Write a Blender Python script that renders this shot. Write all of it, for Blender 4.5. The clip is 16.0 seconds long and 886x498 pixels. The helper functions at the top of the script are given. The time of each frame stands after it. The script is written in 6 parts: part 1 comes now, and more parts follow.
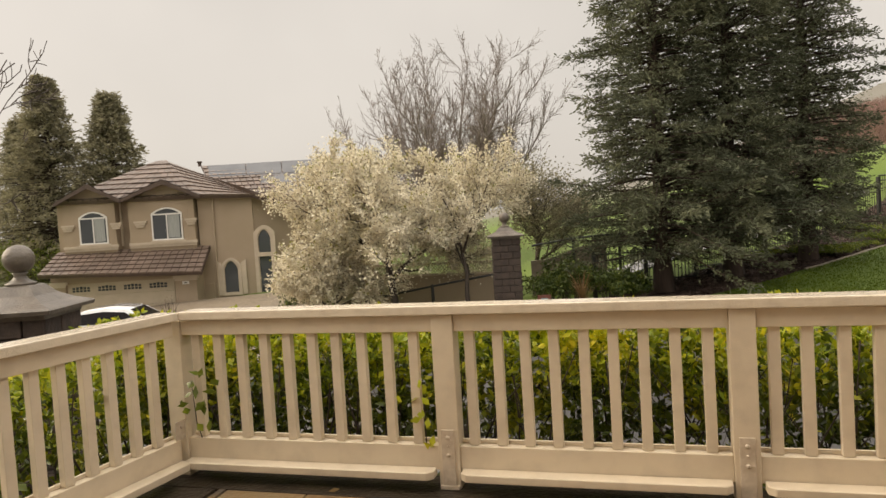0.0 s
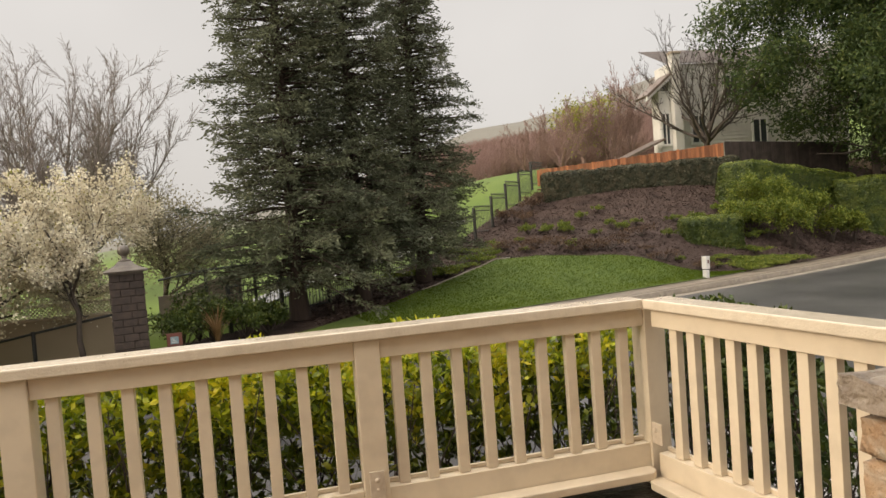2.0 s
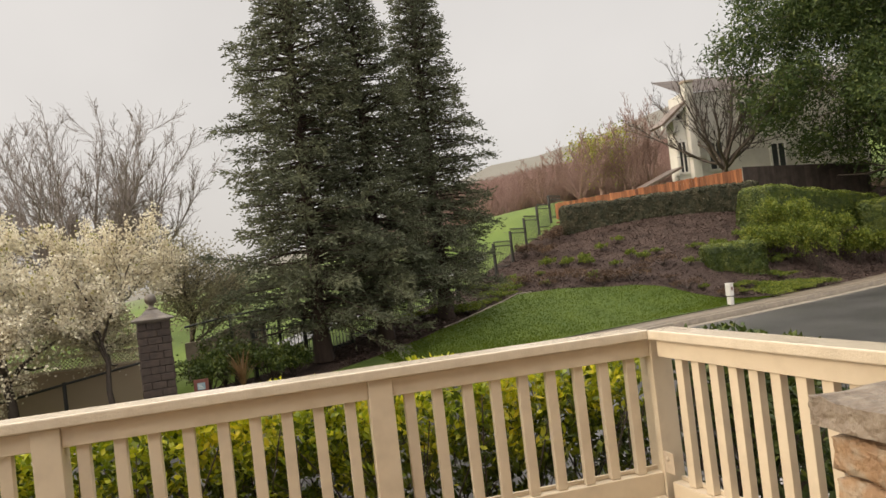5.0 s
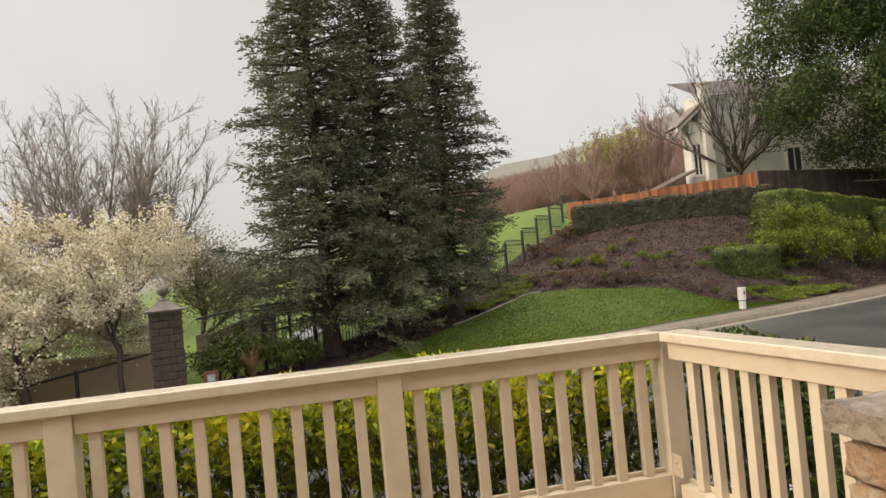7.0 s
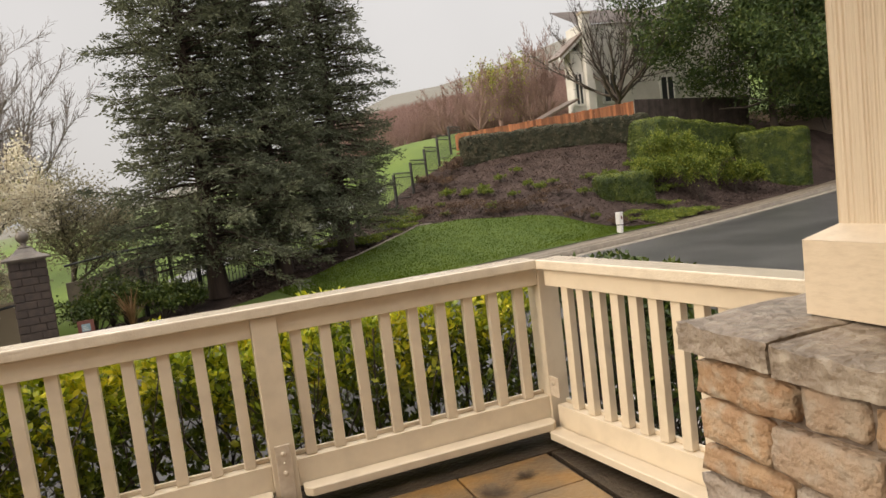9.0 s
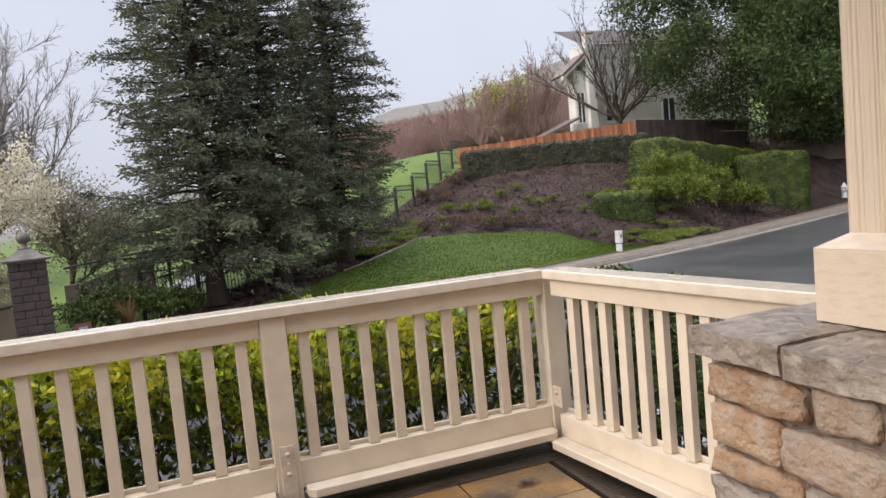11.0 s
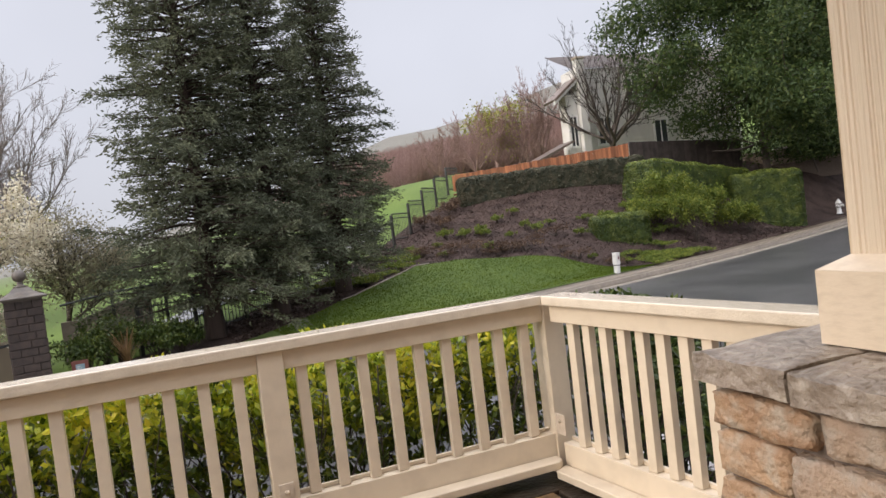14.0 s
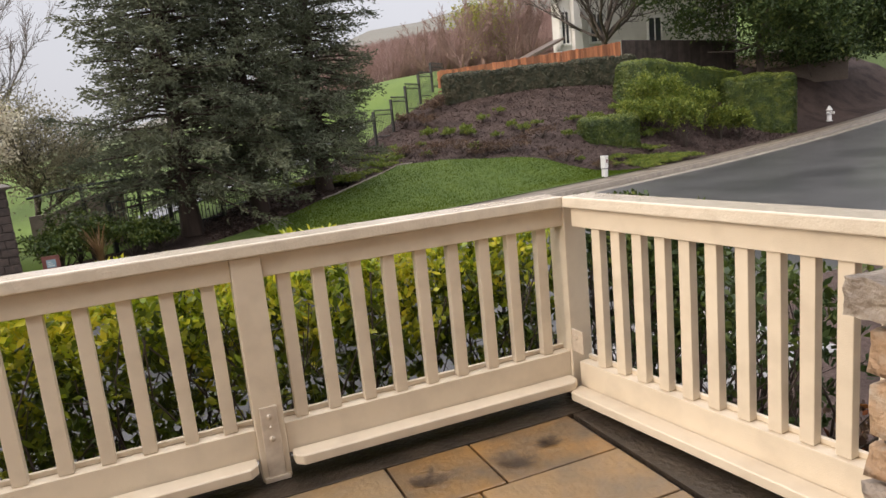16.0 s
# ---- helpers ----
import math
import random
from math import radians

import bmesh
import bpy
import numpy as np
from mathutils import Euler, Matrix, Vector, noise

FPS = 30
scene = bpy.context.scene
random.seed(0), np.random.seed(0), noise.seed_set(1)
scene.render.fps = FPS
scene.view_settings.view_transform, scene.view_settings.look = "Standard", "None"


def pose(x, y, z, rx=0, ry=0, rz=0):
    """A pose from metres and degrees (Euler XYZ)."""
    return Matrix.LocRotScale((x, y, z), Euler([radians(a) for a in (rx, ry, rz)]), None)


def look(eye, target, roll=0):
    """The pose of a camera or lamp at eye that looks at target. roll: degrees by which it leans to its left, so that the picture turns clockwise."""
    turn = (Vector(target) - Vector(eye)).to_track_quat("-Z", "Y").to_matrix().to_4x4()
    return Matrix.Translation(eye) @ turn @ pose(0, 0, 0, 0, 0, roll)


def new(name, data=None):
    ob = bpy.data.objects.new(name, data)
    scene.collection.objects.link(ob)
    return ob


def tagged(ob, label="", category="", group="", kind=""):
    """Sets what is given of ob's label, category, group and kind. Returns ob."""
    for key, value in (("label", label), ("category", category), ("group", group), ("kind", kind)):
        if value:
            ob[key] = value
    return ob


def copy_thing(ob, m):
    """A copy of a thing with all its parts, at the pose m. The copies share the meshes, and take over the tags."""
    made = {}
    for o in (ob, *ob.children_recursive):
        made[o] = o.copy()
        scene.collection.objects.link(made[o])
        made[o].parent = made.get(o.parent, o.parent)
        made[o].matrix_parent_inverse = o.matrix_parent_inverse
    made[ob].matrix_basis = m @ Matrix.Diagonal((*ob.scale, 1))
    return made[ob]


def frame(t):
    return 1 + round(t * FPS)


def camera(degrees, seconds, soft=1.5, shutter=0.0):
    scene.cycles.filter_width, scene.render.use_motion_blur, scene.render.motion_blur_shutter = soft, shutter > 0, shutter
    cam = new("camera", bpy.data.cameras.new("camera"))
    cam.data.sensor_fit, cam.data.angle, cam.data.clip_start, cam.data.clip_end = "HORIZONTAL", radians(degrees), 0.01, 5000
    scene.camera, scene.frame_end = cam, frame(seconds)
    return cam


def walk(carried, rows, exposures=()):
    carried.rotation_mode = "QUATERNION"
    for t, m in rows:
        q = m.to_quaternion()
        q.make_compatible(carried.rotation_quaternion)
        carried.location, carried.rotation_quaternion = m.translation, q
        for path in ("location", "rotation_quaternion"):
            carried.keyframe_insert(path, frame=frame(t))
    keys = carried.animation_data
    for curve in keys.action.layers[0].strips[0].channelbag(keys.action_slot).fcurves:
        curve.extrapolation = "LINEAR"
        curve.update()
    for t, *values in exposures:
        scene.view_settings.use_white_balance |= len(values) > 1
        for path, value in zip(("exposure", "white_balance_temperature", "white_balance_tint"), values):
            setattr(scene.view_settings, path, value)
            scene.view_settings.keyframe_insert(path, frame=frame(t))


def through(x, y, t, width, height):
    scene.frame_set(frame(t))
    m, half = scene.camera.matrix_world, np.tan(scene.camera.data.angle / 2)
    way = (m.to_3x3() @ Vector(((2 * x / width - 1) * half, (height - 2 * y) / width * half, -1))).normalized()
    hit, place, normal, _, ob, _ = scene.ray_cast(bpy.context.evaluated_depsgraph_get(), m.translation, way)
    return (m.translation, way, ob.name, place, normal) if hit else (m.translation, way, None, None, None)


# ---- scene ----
cam = camera(66.3, 16.0)
PATH = [
    (0, (0.196, -2.694, 1.368), (-0.345, -0.771, 1.278), -3.5),
    (0.5, (0.193, -2.527, 1.378), (-0.182, -0.564, 1.291), -4.9),
    (1, (0.24, -2.543, 1.375), (0.276, -0.545, 1.298), -5.5),
    (1.5, (0.267, -2.57, 1.369), (0.572, -0.595, 1.277), -4.9),
    (2, (0.267, -2.416, 1.377), (0.762, -0.479, 1.3), -4.3),
    (2.5, (0.292, -2.557, 1.378), (0.88, -0.646, 1.345), -4.8),
    (3, (0.309, -2.555, 1.384), (0.897, -0.643, 1.409), -5.8),
    (3.5, (0.294, -2.495, 1.398), (0.821, -0.566, 1.46), -6.4),
    (4, (0.299, -2.607, 1.389), (0.776, -0.666, 1.448), -6.8),
    (4.2, (0.31, -2.592, 1.391), (0.764, -0.644, 1.422), -6.9),
    (6.5, (0.3, -2.552, 1.385), (0.727, -0.599, 1.434), -6.1),
    (7, (0.302, -2.563, 1.386), (0.711, -0.605, 1.42), -5.3),
    (7.5, (0.295, -2.488, 1.374), (0.715, -0.533, 1.35), -5.0),
    (8, (0.305, -2.546, 1.369), (0.8, -0.609, 1.291), -6.2),
    (8.5, (0.405, -2.489, 1.38), (1.063, -0.611, 1.179), -8.0),
    (11, (0.334, -2.511, 1.351), (1.034, -0.644, 1.197), -5.3),
    (11.5, (0.33, -2.477, 1.349), (1.024, -0.606, 1.211), -5.4),
    (12, (0.331, -2.502, 1.355), (1.023, -0.629, 1.236), -5.5),
    (12.5, (0.333, -2.489, 1.35), (1.026, -0.616, 1.242), -5.9),
    (13, (0.333, -2.492, 1.352), (1.031, -0.621, 1.253), -6.1),
    (13.5, (0.337, -2.496, 1.357), (1.041, -0.627, 1.272), -6.5),
    (14, (0.344, -2.493, 1.362), (1.06, -0.627, 1.284), -6.8),
    (14.5, (0.35, -2.498, 1.354), (1.072, -0.635, 1.269), -7.1),
    (15, (0.348, -2.499, 1.353), (1.059, -0.634, 1.23), -7.2),
    (15.5, (0.35, -2.377, 1.367), (1.029, -0.51, 1.138), -6.9),
    (16, (0.412, -1.994, 1.308), (1.141, -0.169, 0.937), -5.6),
]
TINT = [(0.0, 0.49, 7450, 12), (1.5, 0.52, 7050, 12), (8.6, 0.53, 6950, 12), (10.8, 0.60, 5850, 16), (13.0, 0.59, 5950, 16), (14.5, 0.57, 6100, 15), (16.0, 0.59, 6250, 15)]
walk(cam, [(t, look(eye, target, roll)) for t, eye, target, roll in PATH], TINT)

# ---- world and light: a rainy overcast evening, the veiled sun low beyond the far house ----
world = bpy.data.worlds.new("overcast_sky")
scene.world = world
world.use_nodes = True
wn, wl = world.node_tree.nodes, world.node_tree.links
sky = wn.new("ShaderNodeTexSky")
sky.sky_type, sky.sun_disc = "NISHITA", False
sky.sun_elevation, sky.sun_rotation = radians(26), radians(-98)
sky.air_density, sky.dust_density, sky.ozone_density = 1.0, 6.0, 1.0
hsv = wn.new("ShaderNodeHueSaturation")
hsv.inputs["Saturation"].default_value = 0.5
cloud = wn.new("ShaderNodeMix")
cloud.data_type = "RGBA"
cloud.inputs[0].default_value = 0.82
# an overcast sky is about three times as bright overhead as at the horizon
geo = wn.new("ShaderNodeTexCoord")
sep = wn.new("ShaderNodeSeparateXYZ")
wl.new(geo.outputs["Generated"], sep.inputs[0])
grade = wn.new("ShaderNodeMapRange")
grade.inputs[1].default_value, grade.inputs[2].default_value = 0.38, 1.0
grade.inputs[3].default_value, grade.inputs[4].default_value = 5.0, 23.0
wl.new(sep.outputs["Z"], grade.inputs[0])
# soft unevenness of the cloud
puff = wn.new("ShaderNodeTexNoise")
puff.inputs["Scale"].default_value, puff.inputs["Detail"].default_value = 2.2, 4
wl.new(geo.outputs["Generated"], puff.inputs["Vector"])
uneven = wn.new("ShaderNodeMapRange")
uneven.inputs[1].default_value, uneven.inputs[2].default_value = 0.3, 0.7
uneven.inputs[3].default_value, uneven.inputs[4].default_value = 0.93, 1.07
wl.new(puff.outputs["Fac"], uneven.inputs[0])
mul = wn.new("ShaderNodeMath")
mul.operation = "MULTIPLY"
wl.new(grade.outputs[0], mul.inputs[0])
wl.new(uneven.outputs[0], mul.inputs[1])
grey = wn.new("ShaderNodeCombineColor")
for socket in grey.inputs:
    wl.new(mul.outputs[0], socket)
wl.new(sky.outputs[0], hsv.inputs["Color"])
wl.new(hsv.outputs[0], cloud.inputs[6])
wl.new(grey.outputs[0], cloud.inputs[7])
wl.new(cloud.outputs[2], wn["Background"].inputs[0])
wn["Background"].inputs[1].default_value = 0.11
sun_data = bpy.data.lights.new("sun", "SUN")
sun_data.energy, sun_data.angle, sun_data.color = 1.45, radians(30), (1.0, 0.88, 0.70)
sun = new("sun", sun_data)
sun.matrix_world = look((-30, -2, 15), (0, 0, 0))

# ---- materials ----
def mat(name, base, rough=0.6, second=None, scale=6.0, bump=0.0, bump_scale=60.0, spec=0.5, metal=0.0, island=0.0, obrand=0.0, third=None, scale3=1.2, stretch=None, coat=0.0, amount=1.0, obmix=None):
    """A principled material: two or three colours mixed by noise at two scales, fine relief, and variation from piece to piece."""
    m = bpy.data.materials.new(name)
    m.use_nodes = True
    n, l = m.node_tree.nodes, m.node_tree.links
    p = n["Principled BSDF"]
    p.inputs["Roughness"].default_value, p.inputs["Metallic"].default_value = rough, metal
    p.inputs["Specular IOR Level"].default_value = spec
    p.inputs["Coat Weight"].default_value = coat
    p.inputs["Coat Roughness"].default_value = 0.08
    tc = n.new("ShaderNodeTexCoord")
    mp = n.new("ShaderNodeMapping")
    if stretch:
        mp.inputs["Scale"].default_value = stretch
    l.new(tc.outputs["Object"], mp.inputs["Vector"])

    def noisy(sc, detail, lo, hi):
        t = n.new("ShaderNodeTexNoise")
        t.inputs["Scale"].default_value, t.inputs["Detail"].default_value = sc, detail
        l.new(mp.outputs[0], t.inputs["Vector"])
        r = n.new("ShaderNodeMapRange")
        r.inputs[1].default_value, r.inputs[2].default_value = lo, hi
        l.new(t.outputs["Fac"], r.inputs[0])
        return r.outputs[0]

    def mix(fac, a, b, gain=1.0):
        x = n.new("ShaderNodeMix")
        x.data_type = "RGBA"
        if gain != 1.0:
            g = n.new("ShaderNodeMath")
            g.operation, g.inputs[1].default_value = "MULTIPLY", gain
            l.new(fac, g.inputs[0])
            fac = g.outputs[0]
        l.new(fac, x.inputs[0])
        for socket, v in ((x.inputs[6], a), (x.inputs[7], b)):
            if isinstance(v, tuple):
                socket.default_value = (*v, 1)
            else:
                l.new(v, socket)
        return x.outputs[2]

    col = base
    if second:
        col = mix(noisy(scale, 5, 0.35, 0.65), base, second, amount)
    if third:
        col = mix(noisy(scale3, 3, 0.45, 0.7), col, third, amount)
    if obmix:
        info = n.new("ShaderNodeObjectInfo")
        pick = n.new("ShaderNodeMapRange")
        pick.inputs[1].default_value, pick.inputs[2].default_value, pick.inputs[4].default_value = 0.45, 0.95, 0.85
        l.new(info.outputs["Random"], pick.inputs[0])
        col = mix(pick.outputs[0], col, obmix)
    for source, amt in (("island", island), ("object", obrand)):
        if amt:
            if source == "island":
                rnd = n.new("ShaderNodeNewGeometry").outputs["Random Per Island"]
            else:
                rnd = n.new("ShaderNodeObjectInfo").outputs["Random"]
            r = n.new("ShaderNodeMapRange")
            r.inputs[3].default_value, r.inputs[4].default_value = 1 - amt, 1 + amt
            l.new(rnd, r.inputs[0])
            h = n.new("ShaderNodeHueSaturation")
            l.new(r.outputs[0], h.inputs["Value"])
            if isinstance(col, tuple):
                h.inputs["Color"].default_value = (*col, 1)
            else:
                l.new(col, h.inputs["Color"])
            col = h.outputs[0]
    if isinstance(col, tuple):
        p.inputs["Base Color"].default_value = (*col, 1)
    else:
        l.new(col, p.inputs["Base Color"])
    if bump:
        b = n.new("ShaderNodeBump")
        b.inputs["Strength"].default_value, b.inputs["Distance"].default_value = bump, 0.02
        t = n.new("ShaderNodeTexNoise")
        t.inputs["Scale"].default_value, t.inputs["Detail"].default_value = bump_scale, 6
        l.new(mp.outputs[0], t.inputs["Vector"])
        l.new(t.outputs["Fac"], b.inputs["Height"])
        l.new(b.outputs[0], p.inputs["Normal"])
    return m


def leafy(name, base, second, tip, rough=0.45, spec=0.4, through=0.25, island=0.35, scale=3.0):
    """Leaf material: colour changes from leaf to leaf and in patches; some light passes through."""
    m = bpy.data.materials.new(name)
    m.use_nodes = True
    n, l = m.node_tree.nodes, m.node_tree.links
    p = n["Principled BSDF"]
    p.inputs["Roughness"].default_value, p.inputs["Specular IOR Level"].default_value = rough, spec
    rnd = n.new("ShaderNodeNewGeometry").outputs["Random Per Island"]
    ramp = n.new("ShaderNodeValToRGB")
    ramp.color_ramp.elements[0].color, ramp.color_ramp.elements[0].position = (*base, 1), 0.15
    ramp.color_ramp.elements[1].color, ramp.color_ramp.elements[1].position = (*tip, 1), 1.0
    e = ramp.color_ramp.elements.new(0.6)
    e.color = (*second, 1)
    tc = n.new("ShaderNodeTexCoord")
    t = n.new("ShaderNodeTexNoise")
    t.inputs["Scale"].default_value, t.inputs["Detail"].default_value = scale, 2
    l.new(tc.outputs["Object"], t.inputs["Vector"])
    a = n.new("ShaderNodeMath")
    a.operation = "MULTIPLY_ADD"
    a.inputs[1].default_value = 0.75
    l.new(rnd, a.inputs[0])
    s = n.new("ShaderNodeMapRange")
    s.inputs[1].default_value, s.inputs[2].default_value, s.inputs[3].default_value, s.inputs[4].default_value = 0.35, 0.65, -0.2, 0.45
    l.new(t.outputs["Fac"], s.inputs[0])
    l.new(s.outputs[0], a.inputs[2])
    l.new(a.outputs[0], ramp.inputs[0])
    l.new(ramp.outputs[0], p.inputs["Base Color"])
    if through:
        tr = n.new("ShaderNodeBsdfTranslucent")
        l.new(ramp.outputs[0], tr.inputs["Color"])
        mx = n.new("ShaderNodeMixShader")
        mx.inputs[0].default_value = through
        l.new(p.outputs[0], mx.inputs[1])
        l.new(tr.outputs[0], mx.inputs[2])
        l.new(mx.outputs[0], n["Material Output"].inputs["Surface"])
    return m


M_PAINT = mat("cream_paint", (0.66, 0.56, 0.42), 0.42, (0.60, 0.50, 0.37), 3.0, 0.12, 220.0, third=(0.46, 0.38, 0.28), scale3=9.0, amount=0.35)
M_CAPPAINT = mat("wet_cream_cap_paint", (0.68, 0.59, 0.46), 0.2, (0.60, 0.51, 0.39), 2.0, 0.25, 90.0, third=(0.48, 0.40, 0.30), scale3=14.0, amount=0.4, coat=0.5)
M_COLPAINT = mat("rough_sawn_cream_paint", (0.70, 0.58, 0.43), 0.6, (0.60, 0.49, 0.35), 4.0, 0.3, 26.0, stretch=(5, 5, 0.25), amount=0.5)
M_PLINTH = mat("smooth_cream_paint", (0.70, 0.58, 0.43), 0.5, (0.64, 0.52, 0.38), 3.0, 0.08, 45.0, stretch=(1, 1, 3), third=(0.52, 0.41, 0.29), scale3=25.0, amount=0.4)
M_BOLT = mat("painted_steel", (0.60, 0.51, 0.40), 0.35, (0.42, 0.33, 0.24), 30.0, 0.1, 100.0, amount=0.6)
M_SLATE = mat("wet_slate", (0.32, 0.17, 0.05), 0.28, (0.20, 0.125, 0.06), 5.0, 0.3, 30.0, obrand=0.35, third=(0.085, 0.07, 0.055), scale3=3.5, coat=0.25, obmix=(0.165, 0.115, 0.062))
M_BORDER = mat("dark_wet_stone", (0.03, 0.023, 0.017), 0.3, (0.05, 0.036, 0.024), 7.0, 0.4, 40.0, coat=0.05, spec=0.35)
M_GROUT = mat("dark_grout", (0.04, 0.033, 0.028), 0.3, (0.07, 0.055, 0.045), 20.0, 0.3, 80.0)
M_CAPSTONE = mat("grey_capstone", (0.31, 0.25, 0.195), 0.5, (0.19, 0.15, 0.112), 7.0, 0.9, 40.0, third=(0.40, 0.34, 0.27), scale3=24.0)
M_STONE = mat("tan_ledge_stone", (0.47, 0.31, 0.18), 0.75, (0.36, 0.22, 0.125), 9.0, 1.0, 45.0, obrand=0.15, third=(0.44, 0.36, 0.27), scale3=22.0, obmix=(0.27, 0.235, 0.20))
M_MORTAR = mat("brown_mortar", (0.12, 0.09, 0.07), 0.9, (0.18, 0.14, 0.11), 25.0, 0.5, 60.0)
M_BARK = mat("dark_wet_bark", (0.045, 0.032, 0.024), 0.7, (0.08, 0.06, 0.045), 12.0, 0.8, 30.0, stretch=(1, 1, 0.2))
# bark of the far bare tree, lightened to carry haze in its colour
M_GREYBARK = mat("grey_bark", (0.17, 0.14, 0.125), 0.75, (0.24, 0.20, 0.175), 12.0, 0.6, 30.0, stretch=(1, 1, 0.3))
M_REDBARK = mat("redwood_bark", (0.038, 0.024, 0.018), 0.9, (0.062, 0.04, 0.03), 9.0, 0.9, 25.0, stretch=(1, 1, 0.12))
M_GRASS = mat("lawn_grass", (0.070, 0.104, 0.011), 0.95, (0.090, 0.127, 0.013), 1.2, 0.4, 90.0, third=(0.045, 0.085, 0.011), scale3=14.0)
M_ROAD = mat("wet_asphalt", (0.052, 0.049, 0.047), 0.42, (0.072, 0.069, 0.066), 1.2, 0.12, 180.0, third=(0.028, 0.027, 0.026), scale3=0.5, coat=0.15)
M_CONC = mat("wet_concrete", (0.20, 0.16, 0.115), 0.45, (0.145, 0.115, 0.085), 1.5, 0.25, 60.0, third=(0.25, 0.205, 0.15), scale3=6.0)
M_KERB = mat("pale_concrete", (0.30, 0.26, 0.20), 0.5, (0.22, 0.185, 0.145), 3.0, 0.25, 60.0)
M_MULCH = mat("bark_mulch", (0.055, 0.036, 0.029), 0.9, (0.10, 0.068, 0.056), 22.0, 1.0, 60.0, third=(0.038, 0.025, 0.02), scale3=1.4, spec=0.2)
M_STUCCO = mat("taupe_stucco", (0.36, 0.28, 0.20), 0.9, (0.32, 0.25, 0.175), 0.8, 0.3, 60.0)
M_TRIM = mat("pale_trim", (0.52, 0.43, 0.33), 0.6, (0.46, 0.38, 0.29), 3.0, 0.1, 60.0)
M_ROOF = mat("brown_roof_tile", (0.12, 0.085, 0.065), 0.45, (0.17, 0.125, 0.10), 2.0, 0.4, 20.0, obrand=0.2, island=0.15)
M_GLASSW = mat("window_glass", (0.06, 0.065, 0.07), 0.08, spec=0.35)
M_SOLAR = mat("solar_panel", (0.085, 0.09, 0.10), 0.5, (0.11, 0.115, 0.125), 1.0)
M_WHITE = mat("white_paint", (0.75, 0.73, 0.70), 0.5, (0.66, 0.64, 0.6), 4.0, 0.1, 60.0)
M_SIDING = mat("white_siding", (0.70, 0.67, 0.62), 0.6, (0.62, 0.59, 0.54), 1.5, 0.1, 40.0)
M_IRON = mat("black_iron", (0.015, 0.016, 0.015), 0.4, (0.03, 0.03, 0.028), 9.0, 0.1, 60.0)
M_PIER = mat("brown_pier_stone", (0.068, 0.047, 0.037), 0.8, (0.042, 0.031, 0.026), 8.0, 0.8, 30.0, obrand=0.15)
M_PIERCAP = mat("grey_cast_stone", (0.15, 0.125, 0.10), 0.4, (0.10, 0.082, 0.066), 8.0, 0.4, 40.0)
M_REDFENCE = mat("orange_cedar", (0.46, 0.18, 0.075), 0.7, (0.32, 0.115, 0.05), 3.0, 0.4, 30.0, obrand=0.42, stretch=(4, 4, 0.4))
M_DARKFENCE = mat("dark_brown_fence", (0.05, 0.036, 0.03), 0.8, (0.08, 0.06, 0.05), 3.0, 0.4, 30.0, obrand=0.2)
L_REDWOOD = leafy("redwood_needles", (0.094, 0.105, 0.070), (0.138, 0.148, 0.094), (0.172, 0.178, 0.106), 0.85, 0.08, 0.25, scale=0.8)
L_HEDGE = leafy("hedge_leaf", (0.050, 0.076, 0.007), (0.130, 0.170, 0.012), (0.33, 0.335, 0.024), 0.32, 0.5, 0.3, scale=2.5)
L_NEW = leafy("new_hedge_leaf", (0.225, 0.290, 0.016), (0.440, 0.455, 0.024), (0.680, 0.575, 0.040), 0.32, 0.5, 0.4, scale=2.5)
L_BLOSSOM = leafy("blossom", (0.60, 0.53, 0.39), (0.77, 0.71, 0.56), (0.87, 0.82, 0.68), 0.7, 0.2, 0.3, scale=1.0)
L_YOUNG = leafy("young_leaf", (0.20, 0.22, 0.04), (0.33, 0.33, 0.06), (0.45, 0.40, 0.10), 0.5, 0.3, 0.35)
L_DARK = leafy("dark_evergreen_leaf", (0.032, 0.055, 0.017), (0.063, 0.097, 0.026), (0.126, 0.152, 0.042), 0.55, 0.3, 0.38)
L_CLIP = leafy("clipped_hedge_leaf", (0.038, 0.062, 0.012), (0.076, 0.108, 0.018), (0.145, 0.165, 0.030), 0.45, 0.4, 0.2)
L_HEDGETOP = leafy("fresh_skylit_hedge_leaf", (0.09, 0.12, 0.02), (0.15, 0.185, 0.03), (0.24, 0.27, 0.05), 0.45, 0.4, 0.3)
L_DIMHEDGE = leafy("dull_hedge_leaf", (0.045, 0.048, 0.028), (0.08, 0.078, 0.045), (0.13, 0.11, 0.068), 0.6, 0.3, 0.15)
L_BUSH = leafy("light_shrub_leaf", (0.09, 0.125, 0.018), (0.16, 0.20, 0.028), (0.27, 0.29, 0.045), 0.5, 0.3, 0.3)
L_RUST = leafy("rust_shrub_leaf", (0.088, 0.055, 0.040), (0.135, 0.085, 0.055), (0.19, 0.125, 0.07), 0.6, 0.2, 0.2)
L_RED = leafy("red_groundcover_leaf", (0.14, 0.04, 0.02), (0.28, 0.09, 0.03), (0.40, 0.20, 0.05), 0.5, 0.3, 0.2)
# far foliage lightened well past real leaves: distance haze put into the colour
L_FAR = leafy("haze_paled_tree_leaf", (0.180, 0.166, 0.113), (0.255, 0.233, 0.150), (0.330, 0.300, 0.195), 0.7, 0.2, 0.45)
L_FLAX = leafy("dry_flax_leaf", (0.16, 0.09, 0.04), (0.25, 0.15, 0.07), (0.32, 0.22, 0.11), 0.6, 0.3, 0.2)
